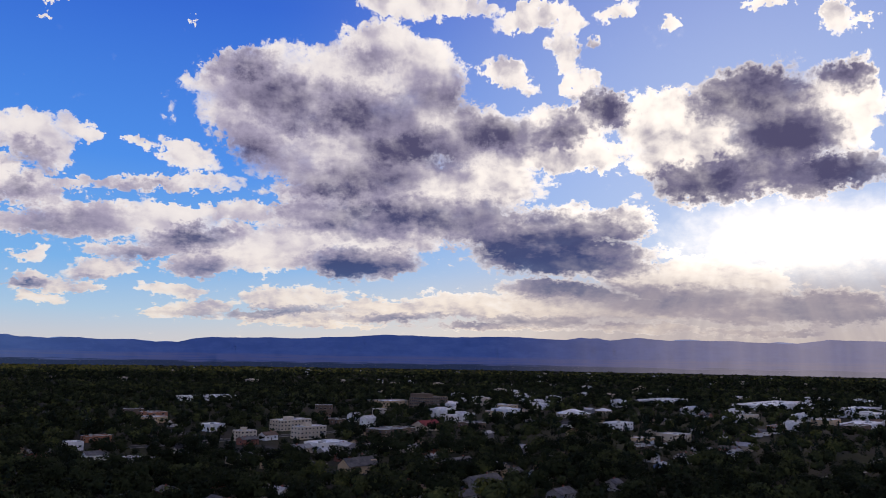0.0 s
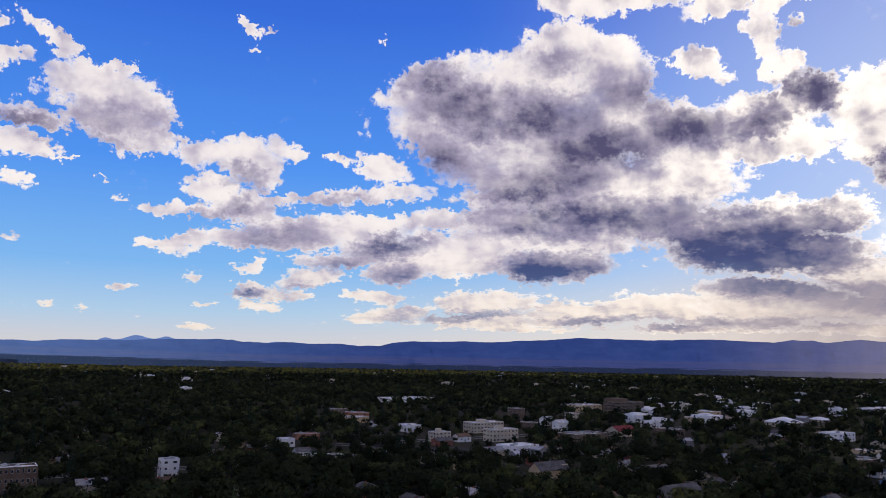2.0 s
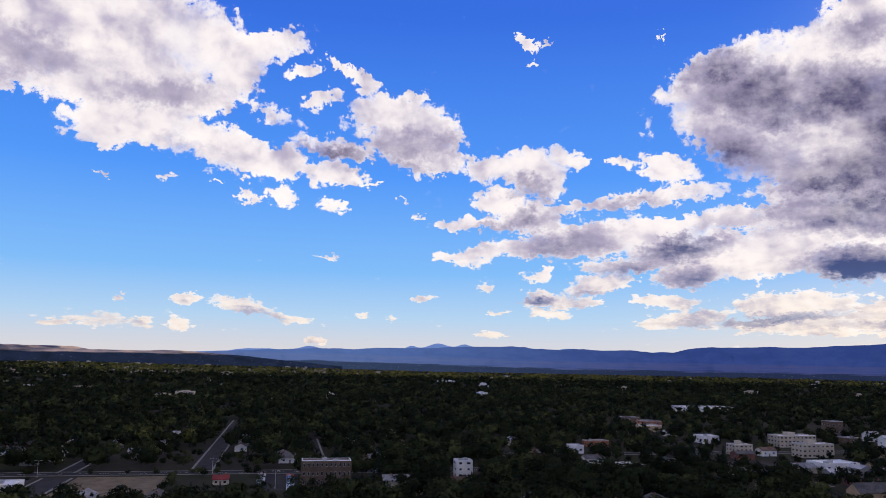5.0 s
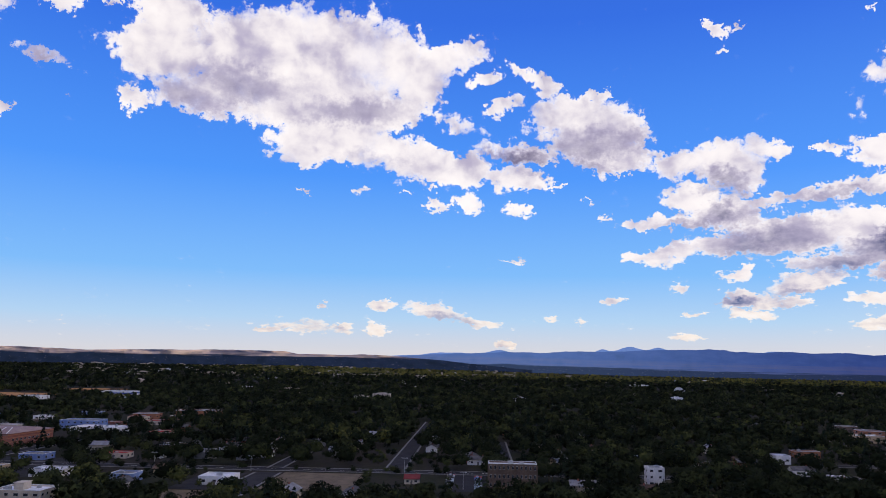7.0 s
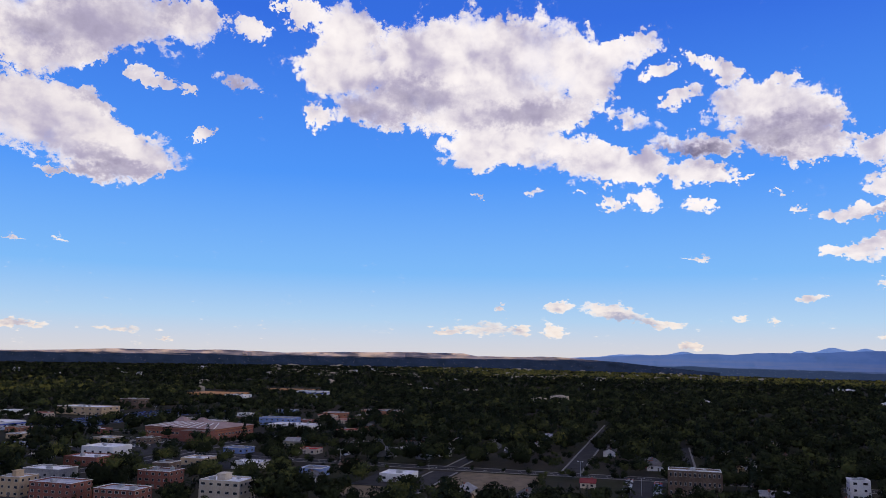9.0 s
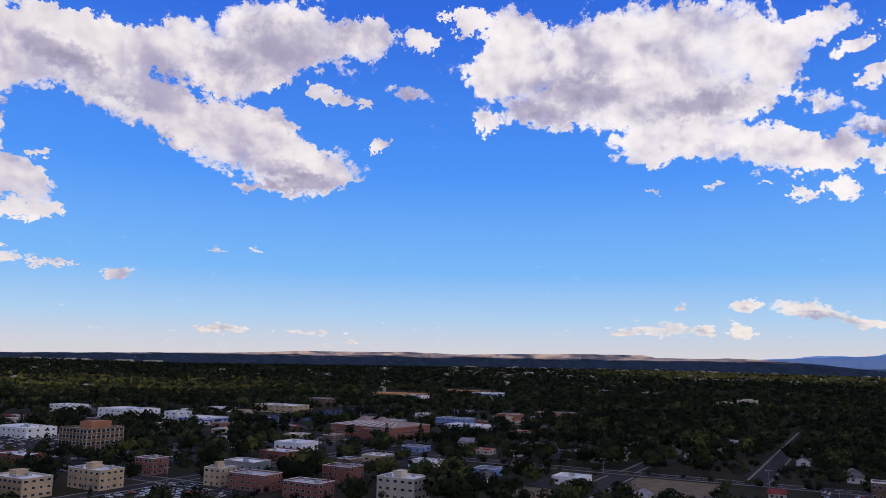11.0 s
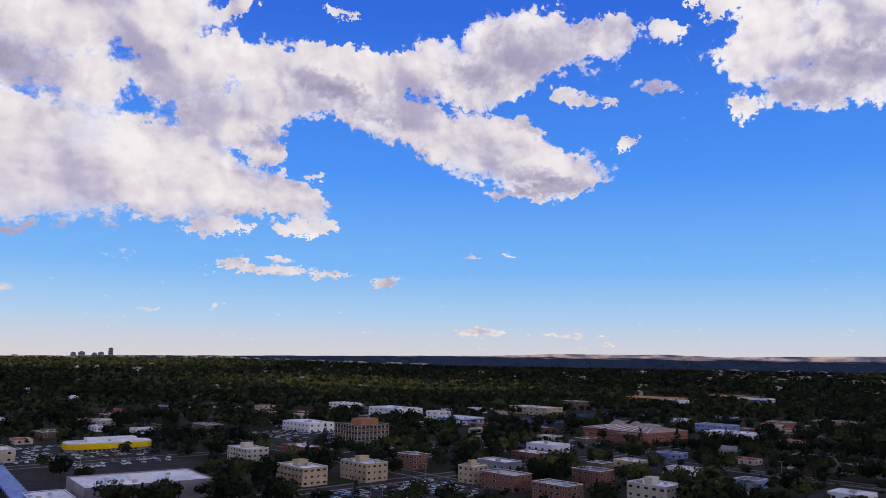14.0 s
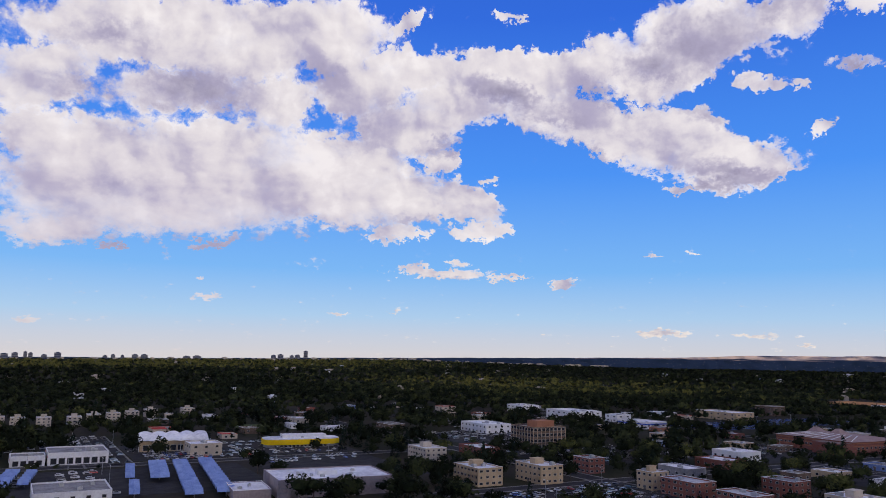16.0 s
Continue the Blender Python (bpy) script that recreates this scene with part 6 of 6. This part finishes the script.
def tufts(count, size, conifer=False):
    """Leaf tufts of one crown, as loose triangles about a unit tree: base at 0, top at 1, half width 0.5."""
    if conifer:
        z = rng.random(count) ** 1.4 * 0.92 + 0.08
        r = 0.27 * (1 - z) ** 0.85 * np.sqrt(0.35 + 0.65 * rng.random(count)) + 0.01
        a = rng.random(count) * 2 * np.pi
        c = np.stack([r * np.cos(a), r * np.sin(a), z], 1)
        out = np.stack([np.cos(a), np.sin(a), np.full(count, 0.5)], 1)
    else:
        heads = rng.integers(6, 10)
        hc = rng.normal(size=(heads, 3))
        hc /= np.linalg.norm(hc, axis=1)[:, None]
        hc *= np.array([0.27, 0.27, 0.20])
        hc[:, 2] += 0.62
        hr = 0.19 + 0.09 * rng.random(heads)
        k = rng.integers(0, heads, count)
        out = rng.normal(size=(count, 3))
        out[:, 2] = out[:, 2] * 0.8 + 0.35
        out /= np.linalg.norm(out, axis=1)[:, None]
        c = hc[k] + out * (hr[k] * (0.75 + 0.3 * rng.random(count)))[:, None]
    n = out + rng.normal(size=(count, 3)) * 0.30
    n /= np.linalg.norm(n, axis=1)[:, None]
    a = np.cross(n, rng.normal(size=(count, 3)))
    a /= np.linalg.norm(a, axis=1)[:, None]
    b = np.cross(n, a)
    s = size * (0.7 + 0.6 * rng.random(count))[:, None]
    w = rng.random((count, 1)) * 0.5 - 0.25
    tri = np.stack([c + a * s, c - a * 0.5 * s + b * (0.87 + w) * s, c - a * 0.5 * s - b * (0.87 - w) * s], 1)   # count, 3, 3
    if not conifer and count > 30:
        # the shaded inside of the crown, where the twigs close up
        q = np.array(ICO) * (0.85 + 0.3 * rng.random((20, 1, 1)))
        tri[:20] = q * np.array([0.26, 0.26, 0.19]) + np.array([0, 0, 0.58])
    whole = tri.mean(1) - np.array([0, 0, 0.45])
    whole /= np.linalg.norm(whole, axis=1)[:, None] + 1e-6
    face = out * 0.6 + whole * 0.7
    if not conifer and count > 30:
        face[:20] = whole[:20]
    return tri, face / np.linalg.norm(face, axis=1)[:, None]


def clear_of(x, y, areas=CLEAR):
    u, v = x * UX + y * UY, x * VX + y * VY
    ok = np.ones(len(x), bool)
    for cu, cv, hu, hv in areas:
        ok &= ~((np.abs(u - cu) < hu) & (np.abs(v - cv) < hv))
    return ok


def built_up(x, y):
    """How far the wood gives way to shops and car parks: 0 wood, 1 built up."""
    az = np.degrees(np.arctan2(-x, y))
    r = np.hypot(x, y)
    s = np.clip((az - 62) / 14, 0, 1) * np.clip((1080 + (az - 75) * 2 - r) / 120, 0, 1)
    d = np.clip((28 - az) / 8, 0, 1) * np.clip((r - 500) / 60, 0, 1) * np.clip((1150 - r) / 200, 0, 1) * 0.5
    return np.maximum(s * 0.34, d)


def scatter(count, r0, r1, az0=-36, az1=146):
    r = np.sqrt(rng.random(count) * (r1 * r1 - r0 * r0) + r0 * r0)
    a = np.radians(az0 + (az1 - az0) * rng.random(count))
    return -r * np.sin(a), r * np.cos(a)


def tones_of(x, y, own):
    """Tree tones, with sunlight painted in: yellower, brighter bands at middle distance, towards the hills and in the
    east.
    """
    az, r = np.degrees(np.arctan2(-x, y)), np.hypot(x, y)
    sunlit_mid = np.exp(-((az - 101) / 14) ** 2) * np.exp(-((r - 1850 - 12 * (az - 101)) / 420) ** 2)
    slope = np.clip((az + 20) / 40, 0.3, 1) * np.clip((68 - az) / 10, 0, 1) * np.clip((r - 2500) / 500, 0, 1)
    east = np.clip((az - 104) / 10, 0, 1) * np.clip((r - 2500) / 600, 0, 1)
    return own * 0.9 + (1.25 * sunlit_mid + 1.3 * slope + 1.3 * east) * (0.35 + 0.65 * np.sin(x * .013 + 1.3 * np.sin(y * .011)) ** 2)


def wood(name, label, mat, count, r0, r1, tuft_count, tuft_size, high, conifer=False, thin=True):
    x, y = scatter(count, r0, r1)
    ok = clear_of(x, y)
    if thin and not conifer:
        ok &= rng.random(count) > built_up(x, y)
    az_t = np.degrees(np.arctan2(-x, y))
    ok &= ~((az_t < 46) & (np.hypot(x, y) > 3200) & (rng.random(count) < 0.6))
    x, y = x[ok], y[ok]
    n = len(x)
    kinds = [tufts(tuft_count, tuft_size, conifer) for _ in range(14)]
    pick = rng.integers(0, len(kinds), n)
    h = high * (0.65 + 0.65 * rng.random(n))
    h = np.where(clear_of(x, y, LOW), h, h * 0.42)
    spread = h * (0.85 + 0.45 * rng.random(n))
    turn = rng.random(n) * 2 * np.pi
    z = rise_at(x, y)
    base = np.stack([q[0] for q in kinds])[pick]                  # n, t, 3, 3
    face = np.stack([q[1] for q in kinds])[pick]                  # n, t, 3
    c2, s2 = np.cos(turn)[:, None], np.sin(turn)[:, None]
    bulge = np.stack([face[..., 0] * c2 - face[..., 1] * s2, face[..., 0] * s2 + face[..., 1] * c2, face[..., 2]], -1)
    co = np.empty_like(base)
    ca, sa = np.cos(turn)[:, None, None], np.sin(turn)[:, None, None]
    sp = spread[:, None, None]
    co[..., 0] = (base[..., 0] * ca - base[..., 1] * sa) * sp + x[:, None, None]
    co[..., 1] = (base[..., 0] * sa + base[..., 1] * ca) * sp + y[:, None, None]
    co[..., 2] = base[..., 2] * h[:, None, None] + z[:, None, None]
    co = co.reshape(-1, 3).astype(np.float32)
    tri = len(co) // 3
    me = bpy.data.meshes.new(name)
    me.vertices.add(len(co))
    me.vertices.foreach_set("co", co.ravel())
    me.loops.add(tri * 3)
    me.loops.foreach_set("vertex_index", np.arange(tri * 3, dtype=np.int32))
    me.polygons.add(tri)
    me.polygons.foreach_set("loop_start", np.arange(0, tri * 3, 3, dtype=np.int32))
    me.update(calc_edges=True)
    tone = me.attributes.new("tone", "FLOAT", "FACE")
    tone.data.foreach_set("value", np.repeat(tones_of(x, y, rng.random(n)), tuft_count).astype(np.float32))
    way_out = me.attributes.new("bulge", "FLOAT_VECTOR", "FACE")
    way_out.data.foreach_set("vector", bulge.astype(np.float32).ravel())
    me.materials.append(mat)
    return tagged(new(name, me), label, "trees", kind="stuff")



# the nearest trees, one by one
def lone_tree(k):
    e = thing("tree", "broad dark green leafy tree with a rounded ragged crown", "tree", "street and garden trees")
    bm = bmesh.new()
    bmesh.ops.create_cone(bm, segments=7, radius1=.34, radius2=.16, depth=5.0, matrix=Matrix.Translation((0, 0, 2.5)))
    for i in range(4):
        a = i * 1.6 + k
        d = Vector((math.cos(a), math.sin(a), 1.2)).normalized()
        limb = Matrix.Translation(Vector((0, 0, 4.2)) + d * 1.7) @ d.to_track_quat("Z", "Y").to_matrix().to_4x4()
        bmesh.ops.create_cone(bm, segments=5, radius1=.14, radius2=.05, depth=3.6, matrix=limb)
    part("trunk", bm, M_BARK, e)
    tri, face = tufts(460, 0.056)
    co = tri.reshape(-1, 3) * np.array([12.5, 12.5, 12.0])
    me = bpy.data.meshes.new("crown")
    me.from_pydata(co.tolist(), [], [(3 * i, 3 * i + 1, 3 * i + 2) for i in range(len(tri))])
    way_out = me.attributes.new("bulge", "FLOAT_VECTOR", "FACE")
    way_out.data.foreach_set("vector", face.astype(np.float32).ravel())
    me.materials.append(M_LEAF_T)
    part("crown", me, None, e)
    return e


LONE = [lone_tree(k) for k in range(8)]
x, y = scatter(900, 335, 455)
ok = clear_of(x, y) & clear_of(x, y, LOW) & (rng.random(900) > built_up(x, y))
for i, (tx, ty) in enumerate(zip(x[ok][:240], y[ok][:240])):
    s = 0.7 + 0.55 * rng.random()
    mt = pose(float(tx), float(ty), 0, 0, 0, float(rng.random() * 360))
    if i < len(LONE):
        LONE[i].matrix_world = mt
    else:
        o = copy_thing(LONE[i % len(LONE)], mt)
        o.scale = (s * (0.85 + .3 * rng.random()), s, s)

wood("nearest_wood", "dense dark green broad-leaved trees between the houses", M_LEAF, 2900, 320, 560, 290, 0.054, 11.2)
wood("near_wood", "dense dark green broad-leaved trees between the streets", M_LEAF, 5400, 560, 880, 105, 0.086, 11.2)
wood("near_pines", "scattered dark spruces and pines", M_PINE, 700, 320, 900, 120, 0.052, 14.0, True)
wood("middle_wood", "dense dark green tree canopy of the town", M_LEAF, 19000, 880, 1750, 44, 0.120, 12.0)
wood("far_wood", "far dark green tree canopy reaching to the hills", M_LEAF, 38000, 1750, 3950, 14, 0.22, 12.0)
